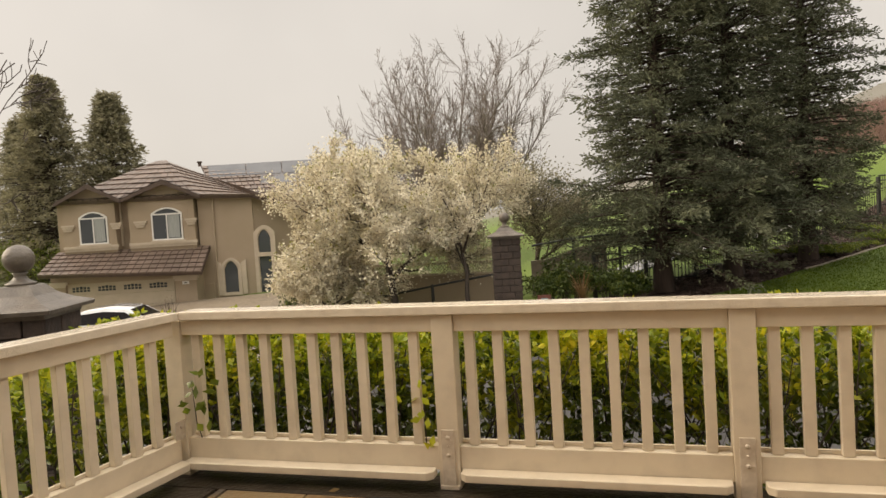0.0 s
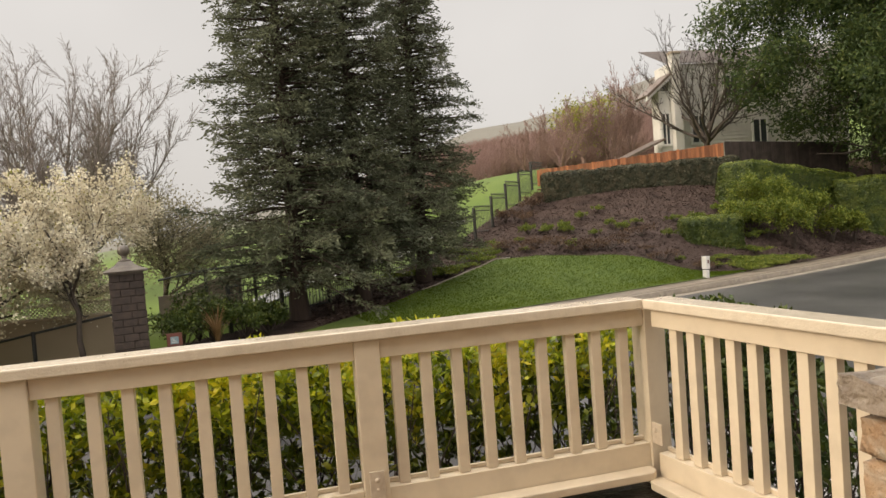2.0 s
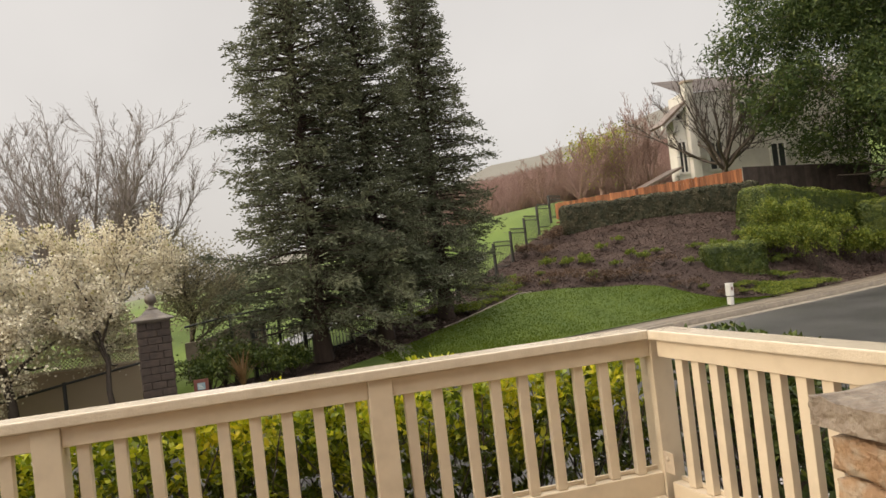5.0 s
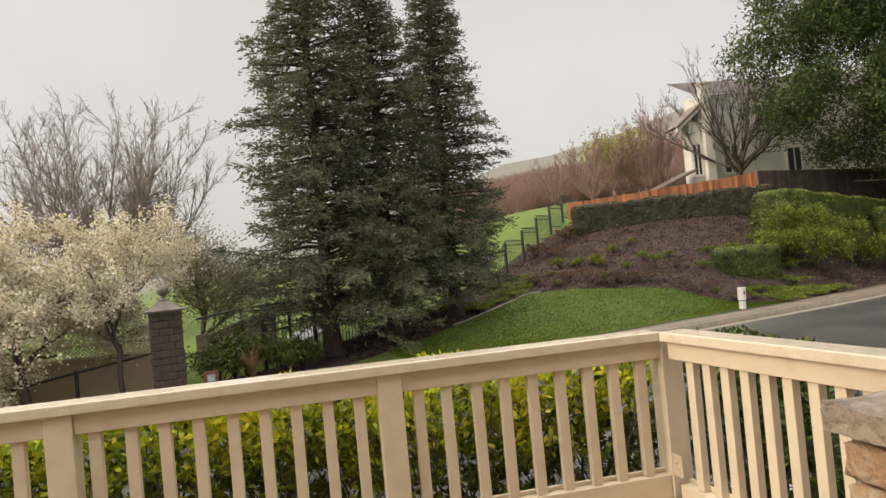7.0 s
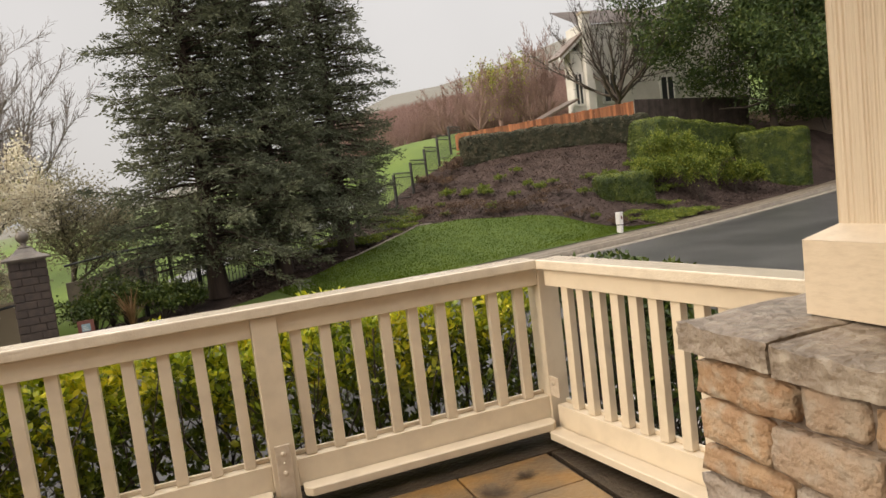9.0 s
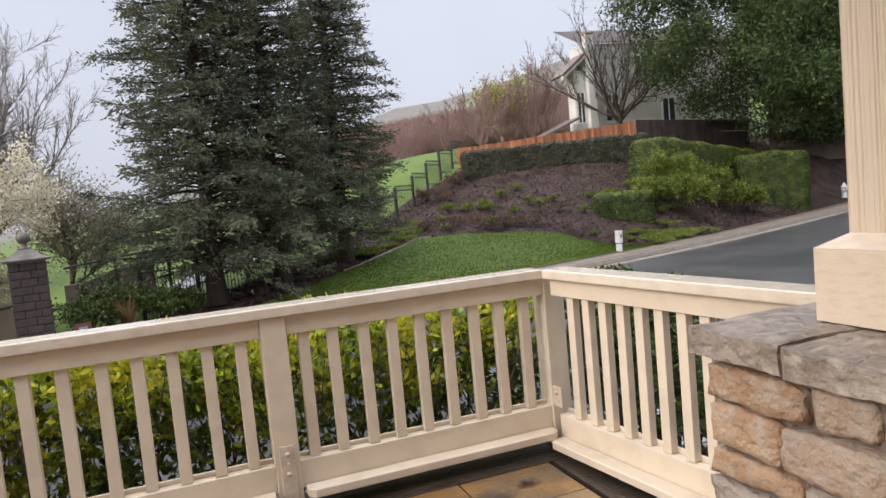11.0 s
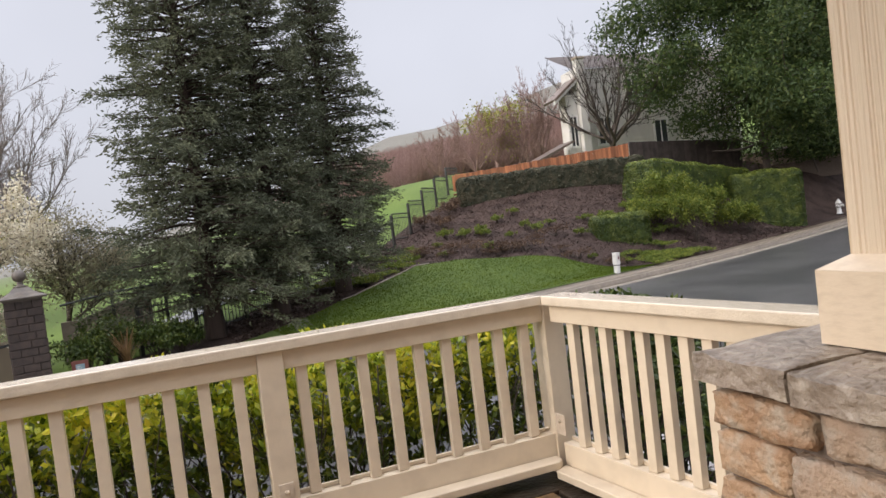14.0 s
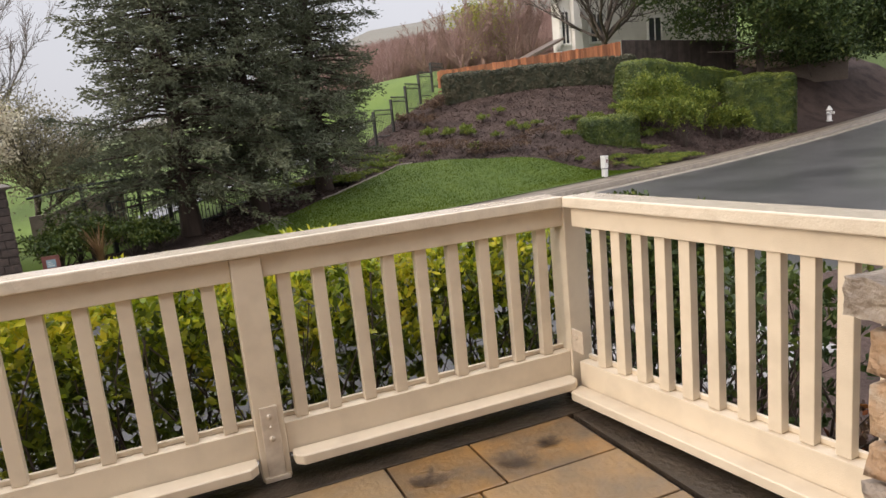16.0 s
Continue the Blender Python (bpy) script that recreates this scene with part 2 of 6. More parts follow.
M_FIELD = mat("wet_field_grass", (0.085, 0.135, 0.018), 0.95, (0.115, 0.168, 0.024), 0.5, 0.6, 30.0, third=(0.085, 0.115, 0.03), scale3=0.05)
# the grass pales up the far hill: distance haze mixed into its colour
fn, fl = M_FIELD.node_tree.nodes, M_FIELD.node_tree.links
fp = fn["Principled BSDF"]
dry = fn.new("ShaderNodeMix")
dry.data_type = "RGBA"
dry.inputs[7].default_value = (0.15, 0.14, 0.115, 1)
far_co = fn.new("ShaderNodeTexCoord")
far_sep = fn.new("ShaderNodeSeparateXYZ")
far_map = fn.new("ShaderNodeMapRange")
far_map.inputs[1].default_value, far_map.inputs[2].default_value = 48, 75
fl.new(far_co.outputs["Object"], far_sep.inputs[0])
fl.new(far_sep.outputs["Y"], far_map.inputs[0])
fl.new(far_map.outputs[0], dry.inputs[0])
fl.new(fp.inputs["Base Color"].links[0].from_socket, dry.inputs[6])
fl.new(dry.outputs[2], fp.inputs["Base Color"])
M_BOUNCEWALL = mat("pale_bounce_stucco", (0.66, 0.60, 0.50), 0.9, (0.60, 0.54, 0.45), 1.5, 0.3, 60.0)
# hillside twigs made lighter and pinker, with the haze put into their colour
M_DRYWOOD = mat("red_brown_twigs", (0.25, 0.155, 0.13), 0.8, (0.33, 0.21, 0.175), 6.0)
M_RIVERSTONE = mat("pale_field_stone", (0.36, 0.28, 0.21), 0.7, (0.25, 0.19, 0.14), 6.0, 0.5, 20.0, obrand=0.35)
M_GARAGE = mat("cream_garage_door", (0.48, 0.40, 0.29), 0.55, (0.43, 0.36, 0.26), 2.0, 0.05, 40.0)
M_CURTAIN = mat("pale_curtain", (0.34, 0.35, 0.33), 0.8, (0.26, 0.27, 0.26), 6.0, stretch=(8, 8, 0.3))
M_FASCIA = mat("dark_brown_fascia", (0.07, 0.045, 0.035), 0.6, (0.09, 0.06, 0.045), 4.0)
M_CAR = mat("white_car_paint", (0.70, 0.70, 0.70), 0.25, (0.62, 0.62, 0.62), 2.0, coat=1.0)
M_CARGLASS = mat("dark_car_glass", (0.02, 0.022, 0.024), 0.05, spec=0.9)
M_TYRE = mat("black_rubber", (0.02, 0.02, 0.02), 0.7, (0.03, 0.03, 0.03), 20.0)
M_BRICKRED = mat("rust_red_sign", (0.20, 0.07, 0.05), 0.6, (0.15, 0.05, 0.04), 9.0)
L_GRASS = leafy("grass_blade", (0.064, 0.097, 0.010), (0.086, 0.123, 0.013), (0.110, 0.144, 0.017), 0.95, 0.05, 0.3, scale=0.6)
L_CHIP = leafy("bark_chip", (0.035, 0.022, 0.018), (0.085, 0.056, 0.046), (0.17, 0.125, 0.105), 0.8, 0.2, 0.0, scale=2.0)
M_PRINT = mat("dark_mineral_print", (0.05, 0.032, 0.02), 0.4, (0.07, 0.045, 0.028), 30.0)
M_LEAF = mat("fallen_leaf", (0.45, 0.33, 0.16), 0.5, (0.33, 0.22, 0.09), 20.0)
M_WETPATH = mat("wet_pale_path", (0.30, 0.29, 0.28), 0.22, (0.22, 0.21, 0.20), 1.2, 0.15, 40.0)
M_SIGNBLUE = mat("blue_grey_print", (0.20, 0.30, 0.36), 0.5, (0.28, 0.36, 0.40), 30.0)

# ---- building helpers ----
def part(name, bm, material, parent=None, label="", smooth=False):
    """Links a bmesh as one mesh object, under a thing or a part if one is given."""
    me = bpy.data.meshes.new(name)
    bm.to_mesh(me)
    bm.free()
    me.materials.append(material)
    if smooth:
        me.shade_smooth()
    ob = new(name, me)
    if parent:
        ob.parent = parent
    return tagged(ob, label)


def raw(name, verts, faces, material, parent=None, label="", smooth=False):
    """The same from arrays of corners and faces."""
    me = bpy.data.meshes.new(name)
    verts, faces = np.asarray(verts, dtype=np.float32), np.asarray(faces, dtype=np.int32)
    me.vertices.add(len(verts))
    me.vertices.foreach_set("co", verts.ravel())
    k = faces.shape[1]
    me.loops.add(faces.size)
    me.loops.foreach_set("vertex_index", faces.ravel())
    me.polygons.add(len(faces))
    me.polygons.foreach_set("loop_start", np.arange(0, faces.size, k, dtype=np.int32))
    me.update(calc_edges=True)
    me.validate()
    me.materials.append(material)
    if smooth:
        me.shade_smooth()
    ob = new(name, me)
    if parent:
        ob.parent = parent
    return tagged(ob, label)


def thing(name, m, label, category, group="", kind=""):
    ob = new(name)
    ob.matrix_world = m
    ob.empty_display_size = 0.1
    return tagged(ob, label, category, group, kind)


def box(bm, x0, x1, y0, y1, z0, z1, bevel=0.0, m=None):
    """A box with bevelled edges, added to bm."""
    b = bmesh.new()
    bmesh.ops.create_cube(b, size=1.0)
    for v in b.verts:
        v.co = Vector(((x0 + x1) / 2 + v.co.x * (x1 - x0), (y0 + y1) / 2 + v.co.y * (y1 - y0), (z0 + z1) / 2 + v.co.z * (z1 - z0)))
    if bevel:
        bmesh.ops.bevel(b, geom=b.edges[:], offset=bevel, segments=2, affect="EDGES", profile=0.5)
    if m is not None:
        b.transform(m)
    tmp = bpy.data.meshes.new("tmp")
    b.to_mesh(tmp)
    b.free()
    bm.from_mesh(tmp)
    bpy.data.meshes.remove(tmp)
    return bm


def boxed(x0, x1, y0, y1, z0, z1, bevel=0.0, m=None):
    return box(bmesh.new(), x0, x1, y0, y1, z0, z1, bevel, m)


def prism(bm, points, y0, y1):
    """A shape in the x-z plane, drawn out along y."""
    a = [bm.verts.new((x, y0, z)) for x, z in points]
    b = [bm.verts.new((x, y1, z)) for x, z in points]
    bm.faces.new(a)
    bm.faces.new(b[::-1])
    for i in range(len(points)):
        j = (i + 1) % len(points)
        bm.faces.new((a[j], a[i], b[i], b[j]))
    bmesh.ops.recalc_face_normals(bm, faces=bm.faces[:])
    return bm


def turned(profile, sides=28):
    """A turned body from (radius, height) pairs."""
    bm = bmesh.new()
    rings = []
    for r, z in profile:
        rings.append([bm.verts.new((r * math.cos(2 * math.pi * i / sides), r * math.sin(2 * math.pi * i / sides), z)) for i in range(sides)])
    for p, q in zip(rings, rings[1:]):
        for i in range(sides):
            j = (i + 1) % sides
            bm.faces.new((p[i], p[j], q[j], q[i]))
    bm.faces.new(rings[0][::-1])
    bm.faces.new(rings[-1])
    return bm


def tubes(segments, sides=5):
    """Tapered tubes from rows (x0 y0 z0 x1 y1 z1 r0 r1), as corners and faces."""
    s = np.asarray(segments, dtype=float)
    a, b, r0, r1 = s[:, 0:3], s[:, 3:6], s[:, 6], s[:, 7]
    d = b - a
    d /= np.linalg.norm(d, axis=1)[:, None] + 1e-9
    ref = np.where(np.abs(d[:, 2:3]) > 0.9, np.array([[1.0, 0, 0]]), np.array([[0, 0, 1.0]]))
    u = np.cross(d, ref)
    u /= np.linalg.norm(u, axis=1)[:, None]
    v = np.cross(d, u)
    n = len(s)
    verts = np.zeros((n, 2, sides, 3))
    for i in range(sides):
        c, k = math.cos(2 * math.pi * i / sides), math.sin(2 * math.pi * i / sides)
        o = c * u + k * v
        verts[:, 0, i] = a + o * r0[:, None]
        verts[:, 1, i] = b + o * r1[:, None]
    base = (np.arange(n) * 2 * sides)[:, None]
    faces = [np.concatenate([base + i, base + (i + 1) % sides, base + sides + (i + 1) % sides, base + sides + i], axis=1) for i in range(sides)]
    return verts.reshape(-1, 3), np.concatenate(faces)


def leaves(centres, length, width, rng, along=None, spread=1.0, fold=0.15):
    """One small folded leaf (two triangles each side of its rib, as two quads) at each centre."""
    c = np.asarray(centres, dtype=float)
    n = len(c)
    d = rng.normal(size=(n, 3)) * spread
    if along is not None:
        d = d + along
    d /= np.linalg.norm(d, axis=1)[:, None] + 1e-9
    ref = rng.normal(size=(n, 3))
    u = np.cross(d, ref)
    u /= np.linalg.norm(u, axis=1)[:, None] + 1e-9
    w = np.cross(d, u)
    L = (length * rng.uniform(0.65, 1.3, n))[:, None]
    W = (width * rng.uniform(0.7, 1.25, n))[:, None]
    tail, tip = c - d * L * 0.5, c + d * L * 0.5
    mid = c - d * L * 0.05 + w * W * fold
    left, right = c + u * W * 0.5, c - u * W * 0.5
    verts = np.stack([tail, left, tip, right], axis=1) if fold == 0 else np.stack([tail, left, tip, right, mid], axis=1)
    k = verts.shape[1]
    b = (np.arange(n) * k)[:, None]
    if k == 4:
        faces = np.concatenate([b, b + 1, b + 2, b + 3], axis=1)
    else:
        faces = np.concatenate([np.concatenate([b, b + 1, b + 4], 1), np.concatenate([b + 1, b + 2, b + 4], 1), np.concatenate([b + 2, b + 3, b + 4], 1), np.concatenate([b + 3, b, b + 4], 1)])
    return verts.reshape(-1, 3), faces


def tangent_leaves(centres, normals, length, width, rng, tilt=0.45):
    """Leaves that lie along a clipped surface, each tilted a little."""
    c, n0 = np.asarray(centres, float), np.asarray(normals, float)
    nn = n0 + rng.normal(size=c.shape) * tilt
    nn /= np.linalg.norm(nn, axis=1)[:, None]
    u = np.cross(nn, rng.normal(size=c.shape))
    u /= np.linalg.norm(u, axis=1)[:, None]
    w = np.cross(nn, u)
    L = (length * rng.uniform(0.7, 1.3, len(c)))[:, None] * 0.5
    W = (width * rng.uniform(0.7, 1.3, len(c)))[:, None] * 0.5
    verts = np.stack([c - u * L, c + w * W, c + u * L, c - w * W], axis=1)
    b = (np.arange(len(c)) * 4)[:, None]
    return verts.reshape(-1, 3), np.concatenate([b, b + 1, b + 2, b + 3], axis=1)


def grow(rng, base, height, spread, levels, trunk_r, lean=(0, 0, 1), first=0.25, kids=(5, 4, 4, 3), wander=0.18, lift=0.25, min_r=0.004, shrink=0.62, angle=0.7):
    """A branching skeleton: rows for tubes(), and the twig ends with their directions."""
    segs, tips = [], []

    def limb(p, d, length, r, level):
        steps = max(2, int(4 - level * 0.5))
        q = np.array(p, float)
        d = np.array(d, float)
        path = [(q.copy(), d.copy(), r)]
        for i in range(steps):
            d = d + rng.normal(size=3) * wander + np.array([0, 0, lift * 0.3])
            d /= np.linalg.norm(d)
            q2 = q + d * length / steps
            r2 = max(min_r, r * (1 - 0.55 * (i + 1) / steps))
            segs.append((*q, *q2, max(min_r, r * (1 - 0.55 * i / steps)), r2))
            q = q2
            path.append((q.copy(), d.copy(), r2))
        if level >= levels:
            tips.append((*q, *d))
            tips.append((*((path[-2][0] + q) / 2), *d))
            return
        number = kids[min(level, len(kids) - 1)]
        for j in range(number):
            f = first + (1 - first) * (j + rng.uniform(0, 0.9)) / number if level == 0 else 0.25 + 0.75 * (j + rng.uniform(0, 0.9)) / number
            i = min(int(f * steps), steps - 1)
            g = f * steps - i
            at = path[i][0] * (1 - g) + path[i + 1][0] * g
            side = rng.normal(size=3)
            side -= side.dot(path[i][1]) * path[i][1]
            side /= np.linalg.norm(side)
            ang = angle * rng.uniform(0.7, 1.3)
            nd = path[i][1] * math.cos(ang) + side * math.sin(ang) * spread + np.array([0, 0, lift])
            nd /= np.linalg.norm(nd)
            limb(at, nd, length * shrink * rng.uniform(0.75, 1.2), path[i][2] * 0.62, level + 1)
        limb(q, d, length * shrink * 0.9, path[-1][2], level + 1)

    limb(base, lean, height, trunk_r, 0)
    return np.array(segs), np.array(tips)


def clumps(rng, tips, per, radius):
    """Points scattered round the twig ends."""
    c = np.repeat(tips[:, :3], per, axis=0)
    return c + rng.normal(size=c.shape) * radius

# ---- ground: one sheet, with the street, the lawn and the rising hillside ----
KX, KY = 14.0, 15.4           # a point on the far kerb of the street
DX, DY = 0.9613, 0.2756       # the way the street climbs


def smooth(a, b, v):
    t = np.clip((v - a) / (b - a), 0.0, 1.0)
    return t * t * (3 - 2 * t)


def along_across(x, y):
    x, y = np.asarray(x, float), np.asarray(y, float)
    a = (x - KX) * DX + (y - KY) * DY
    s = -(x - KX) * DY + (y - KY) * DX
    # below the lawn the street swings level with the porch
    return a, s - 0.255 * np.clip(-a - 8.0, 0.0, None)


def street_z(a):
    return -1.02 + 0.0012 * np.clip(a, 0, 60) ** 2 + 0.055 * np.clip(a + 9.0, -60, 0)


def garden_z(x, y):
    """The bank above the street, steepest to the east."""
    a = (x - 12.83) * 0.917 + (y - 12.8) * 0.399
    s = -(x - 12.83) * 0.399 + (y - 12.8) * 0.917 - 0.40 * np.clip(-a - 3.0, 0.0, None)
    z = -1.02 + 0.045 * np.clip(a, 0, 60) + 0.0016 * np.clip(a, 0, 60) ** 2 + 0.055 * np.clip(a + 6.0, -60, 0)
    k = 0.10 + 0.36 * smooth(-4, 15, a)
    limit = np.interp(a, [5.5, 13.5, 22.0], [11.0, 6.6, 5.0])
    rise = np.clip(s - 2.2, 0, limit) * k + np.clip(s - 13.2, 0, 120) * 0.07
    rise = rise * (1 - 0.75 * smooth(-4, -14, a))
    # the grass slope beyond the iron fence
    beyond = 0.17 * np.clip(s - 13.6, 0, 9) * smooth(0, 9, a)
    return z + np.where(s > 2.2, rise, 0.0) + beyond


FAR_ROWS = (([-60, -15, 0, 8, 13.7, 16, 18.6, 27, 35, 50, 120], [-3.0, -0.8, 0.8, 2.0, 3.4, 4.1, 4.4, 4.6, 5.0, 6.5, 6.0]),
            ([-60, -15, 0, 8, 15, 20, 27, 35, 50, 120], [-2.4, 0.8, 2.6, 4.6, 6.0, 6.9, 7.9, 8.6, 11.0, 14.0]),
            ([-60, -15, 20, 49, 65, 81, 87, 120, 200], [1.7, 3.0, 12.0, 22.8, 24.6, 29.0, 31.4, 40.0, 46.0]))


def ground_z(x, y):
    x, y = np.asarray(x, float), np.asarray(y, float)
    a, s = along_across(x, y)
    lay = smooth(1.45, 4.5, s)
    z = street_z(a) * (1 - lay) + garden_z(x, y) * lay
    z = z - 0.15 * smooth(0.0, -0.05, s) * smooth(-9.4, -9.35, s)
    # beyond the gardens the field climbs to a brushy shoulder and then to the far ridge
    rows = [np.interp(x, px, pz) for px, pz in FAR_ROWS]
    far = rows[0] + (rows[1] - rows[0]) * np.clip((y - 40) / 20, 0, 1) + (rows[2] - rows[1]) * np.clip((y - 60) / 90, 0, 1)
    blend = smooth(29, 40, y)
    z = z * (1 - blend) + far * blend
    z = z + 0.10 * np.sin(x * 0.21 + 1.3) * np.sin(y * 0.19) * smooth(5, 12, s)
    return z


def gz(x, y):
    return float(ground_z(x, y))


def sheet(name, us, vs, place, material, lift=0.0, parent=None, sunk=False):
    """A patch of ground draped over the relief: place maps (u, v) to x, y."""
    U, V = np.meshgrid(us, vs, indexing="ij")
    X, Y = place(U, V)
    Z = ground_z(X, Y) + lift
    if sunk:
        # kept under the street, the beds and the lawn, which lie on it
        a, s = along_across(X, Y)
        Z = Z - 0.5 * smooth(-50, -42, a) * (1 - smooth(56, 60, a)) * (1 - smooth(4.0, 5.5, s)) * smooth(-39, -37, s)
    nu, nv = len(us), len(vs)
    i = np.arange(nu - 1)[:, None] * nv + np.arange(nv - 1)[None, :]
    f = np.stack([i, i + nv, i + nv + 1, i + 1], axis=-1).reshape(-1, 4)
    return raw(name, np.stack([X, Y, Z], -1).reshape(-1, 3), f, material, parent, smooth=True)


def street_xy(a, s):
    """The place at a metres along the street and s metres beyond its far kerb."""
    a, s = np.asarray(a, float), np.asarray(s, float)
    s2 = s + 0.255 * np.clip(-a - 8.0, 0.0, None)
    return KX + a * DX - s2 * DY, KY + a * DY + s2 * DX


gx = np.concatenate([np.linspace(-600, -60, 20), np.linspace(-55, 55, 150), np.linspace(60, 600, 30)])
gy = np.concatenate([np.linspace(-300, -30, 8), np.linspace(-25, 60, 130), np.linspace(64, 200, 40), np.linspace(220, 900, 15)])
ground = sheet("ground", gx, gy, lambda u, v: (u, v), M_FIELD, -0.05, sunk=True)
tagged(ground, "bright green wet grass running up to a hillside with haze in its colour", "ground", kind="structure")
BED_A, BED_S = [-19.0, -13.2, -9.9, -5.1, -0.8, 1.9, 10.4, 19.0, 31.0], [3.0, 4.1, 6.3, 10.0, 11.7, 11.8, 8.3, 7.6, 8.2]
LAWN_A, LAWN_S = [-17.7, -12.7, -9.4, -5.9, -4.1, -2.75, -1.6, -0.1, 1.0, 1.8], [1.2, 2.4, 3.8, 5.9, 6.9, 6.2, 4.7, 3.6, 2.1, 1.0]
bed = sheet("planting_bed", np.linspace(-19, 31, 140), np.linspace(0, 1, 50), lambda u, v: street_xy(u, 0.8 + v * (np.interp(u, BED_A, BED_S) - 0.8)), M_MULCH, 0.0)
tagged(bed, "dark reddish-brown bark mulch on the slope", "planting bed", kind="structure")
yard = sheet("front_yard", np.linspace(-45, 60, 80), np.linspace(-40, -9.3, 24), street_xy, M_MULCH, 0.004)
tagged(yard, "dark wet soil round the porch", "ground", kind="structure")
lawn = sheet("lawn", np.linspace(-17.5, 1.8, 90), np.linspace(0, 1, 40), lambda u, v: street_xy(u, 0.92 + v * (np.interp(u, LAWN_A, LAWN_S) - 0.92)), M_GRASS, 0.045)
tagged(lawn, "short clipped green lawn with a curved edge", "lawn", kind="structure")
lawn_rng = np.random.default_rng(77)
ga = lawn_rng.uniform(-11, 1.8, 42000)
gs = 0.95 + lawn_rng.uniform(0, 1, 42000) * (np.interp(ga, LAWN_A, LAWN_S) - 0.97)
bx, by = street_xy(ga, gs)
ca = lawn_rng.uniform(-12, 14, 60000)
cs_ = 1.0 + lawn_rng.uniform(0, 1, 60000) * (np.interp(ca, BED_A, BED_S) - 1.0)
keep_chip = cs_ > np.interp(ca, LAWN_A + [1.9], LAWN_S + [0.0]) + 0.15
chip_x, chip_y = street_xy(ca[keep_chip], cs_[keep_chip])
walk_strip = sheet("front_walk", np.linspace(-7, 6, 20), np.linspace(2.2, 4.3, 6), lambda u, v: (u, v), M_WETPATH, 0.03)
tagged(walk_strip, "wet pale concrete walk below the porch hedge", "path", kind="structure")
drive = sheet("driveway", np.linspace(-24, -8.5, 24), np.linspace(9.0, 23.5, 24), lambda u, v: (u, v), M_CONC, 0.10)
tagged(drive, "wet concrete driveway before the taupe house", "driveway", kind="structure")
road = sheet("road", np.linspace(-45, 60, 120), np.linspace(-9.34, -0.26, 28), street_xy, M_ROAD, 0.0)
tagged(road, "dark wet asphalt street with pale reflections", "road", kind="structure")


def ribbon(name, s0, s1, h0, h1, material, a0=-30.0, a1=60.0):
    """A kerb, gutter or pavement strip with real edges along the street."""
    A = np.linspace(a0, a1, 110)
    rows = []
    for s, h in ((s0, h0 - 0.25), (s0, h0), (s1, h1), (s1, h1 - 0.25)):
        X, Y = street_xy(A, np.full_like(A, s))
        rows.append(np.stack([X, Y, street_z(A) + h], -1))
    v = np.stack(rows, 1).reshape(-1, 3)
    n = len(A)
    f = [[i * 4 + j, (i + 1) * 4 + j, (i + 1) * 4 + j + 1, i * 4 + j + 1] for i in range(n - 1) for j in range(3)]
    return raw(name, v, f, material)


tagged(ribbon("gutter", -0.30, 0.0, -0.145, -0.135, M_KERB), "pale wet concrete gutter beside the street", "gutter", kind="structure")
tagged(ribbon("kerb", 0.0, 0.15, 0.0, 0.005, M_CONC), "worn tan concrete kerb", "kerb", kind="structure")
tagged(ribbon("pavement", 0.165, 0.93, 0.01, 0.025, M_CONC), "wet tan concrete pavement along the street", "pavement", kind="structure")

ea = np.linspace(-8.5, -3.6, 60)
es = np.interp(ea, LAWN_A, LAWN_S)
ex, ey = street_xy(ea, es + 0.02)
fx, fy = street_xy(ea, es + 0.07)
ev = np.concatenate([np.stack([ex, ey, ground_z(ex, ey) + 0.0], -1), np.stack([ex, ey, ground_z(ex, ey) + 0.075], -1), np.stack([fx, fy, ground_z(fx, fy) + 0.075], -1), np.stack([fx, fy, ground_z(fx, fy)], -1)])
ef = [[k * 60 + i, k * 60 + i + 1, (k + 1) * 60 + i + 1, (k + 1) * 60 + i] for k in range(3) for i in range(59)]
tagged(raw("lawn_edging", ev, ef, M_CONC), "narrow pale concrete lawn edging", "edging", kind="structure")

# ---- the porch ----
DECK = (-2.75, 2.75, -5.2, 0.72)
YR, XL, XR = 0.527, -2.262, 1.990          # inner edge of the front rail's cap, and its two corners
SIDE_L, SIDE_R = (-0.128, -0.992), (0.128, -0.992)
deck = part("porch_slab", boxed(-3.0, 2.42, -5.2, 0.74, -1.3, -0.03), M_GROUT)
tagged(deck, "dark wet porch slab under the slate", "floor", kind="structure")
# wall out of view, added in a pale colour to bounce light onto the porch
wall_back = part("wall_back", boxed(-6, 6, -5.5, -5.2, -1.3, 5.0), M_BOUNCEWALL)
tagged(wall_back, "unseen cream stucco house wall behind the porch, pale for bounced light", "wall", kind="structure")
ceiling = part("ceiling", boxed(-1.2, 3.4, -5.2, -1.25, 2.85, 3.05), M_COLPAINT)
tagged(ceiling, "cream painted porch ceiling", "ceiling", kind="structure")

# ---- railing ----
def rail_frame(x, y, way):
    """A pose whose x runs along the rail and whose y points away from the porch."""
    ang = math.degrees(math.atan2(way[1], way[0]))
    return pose(x, y, 0, 0, 0, ang)


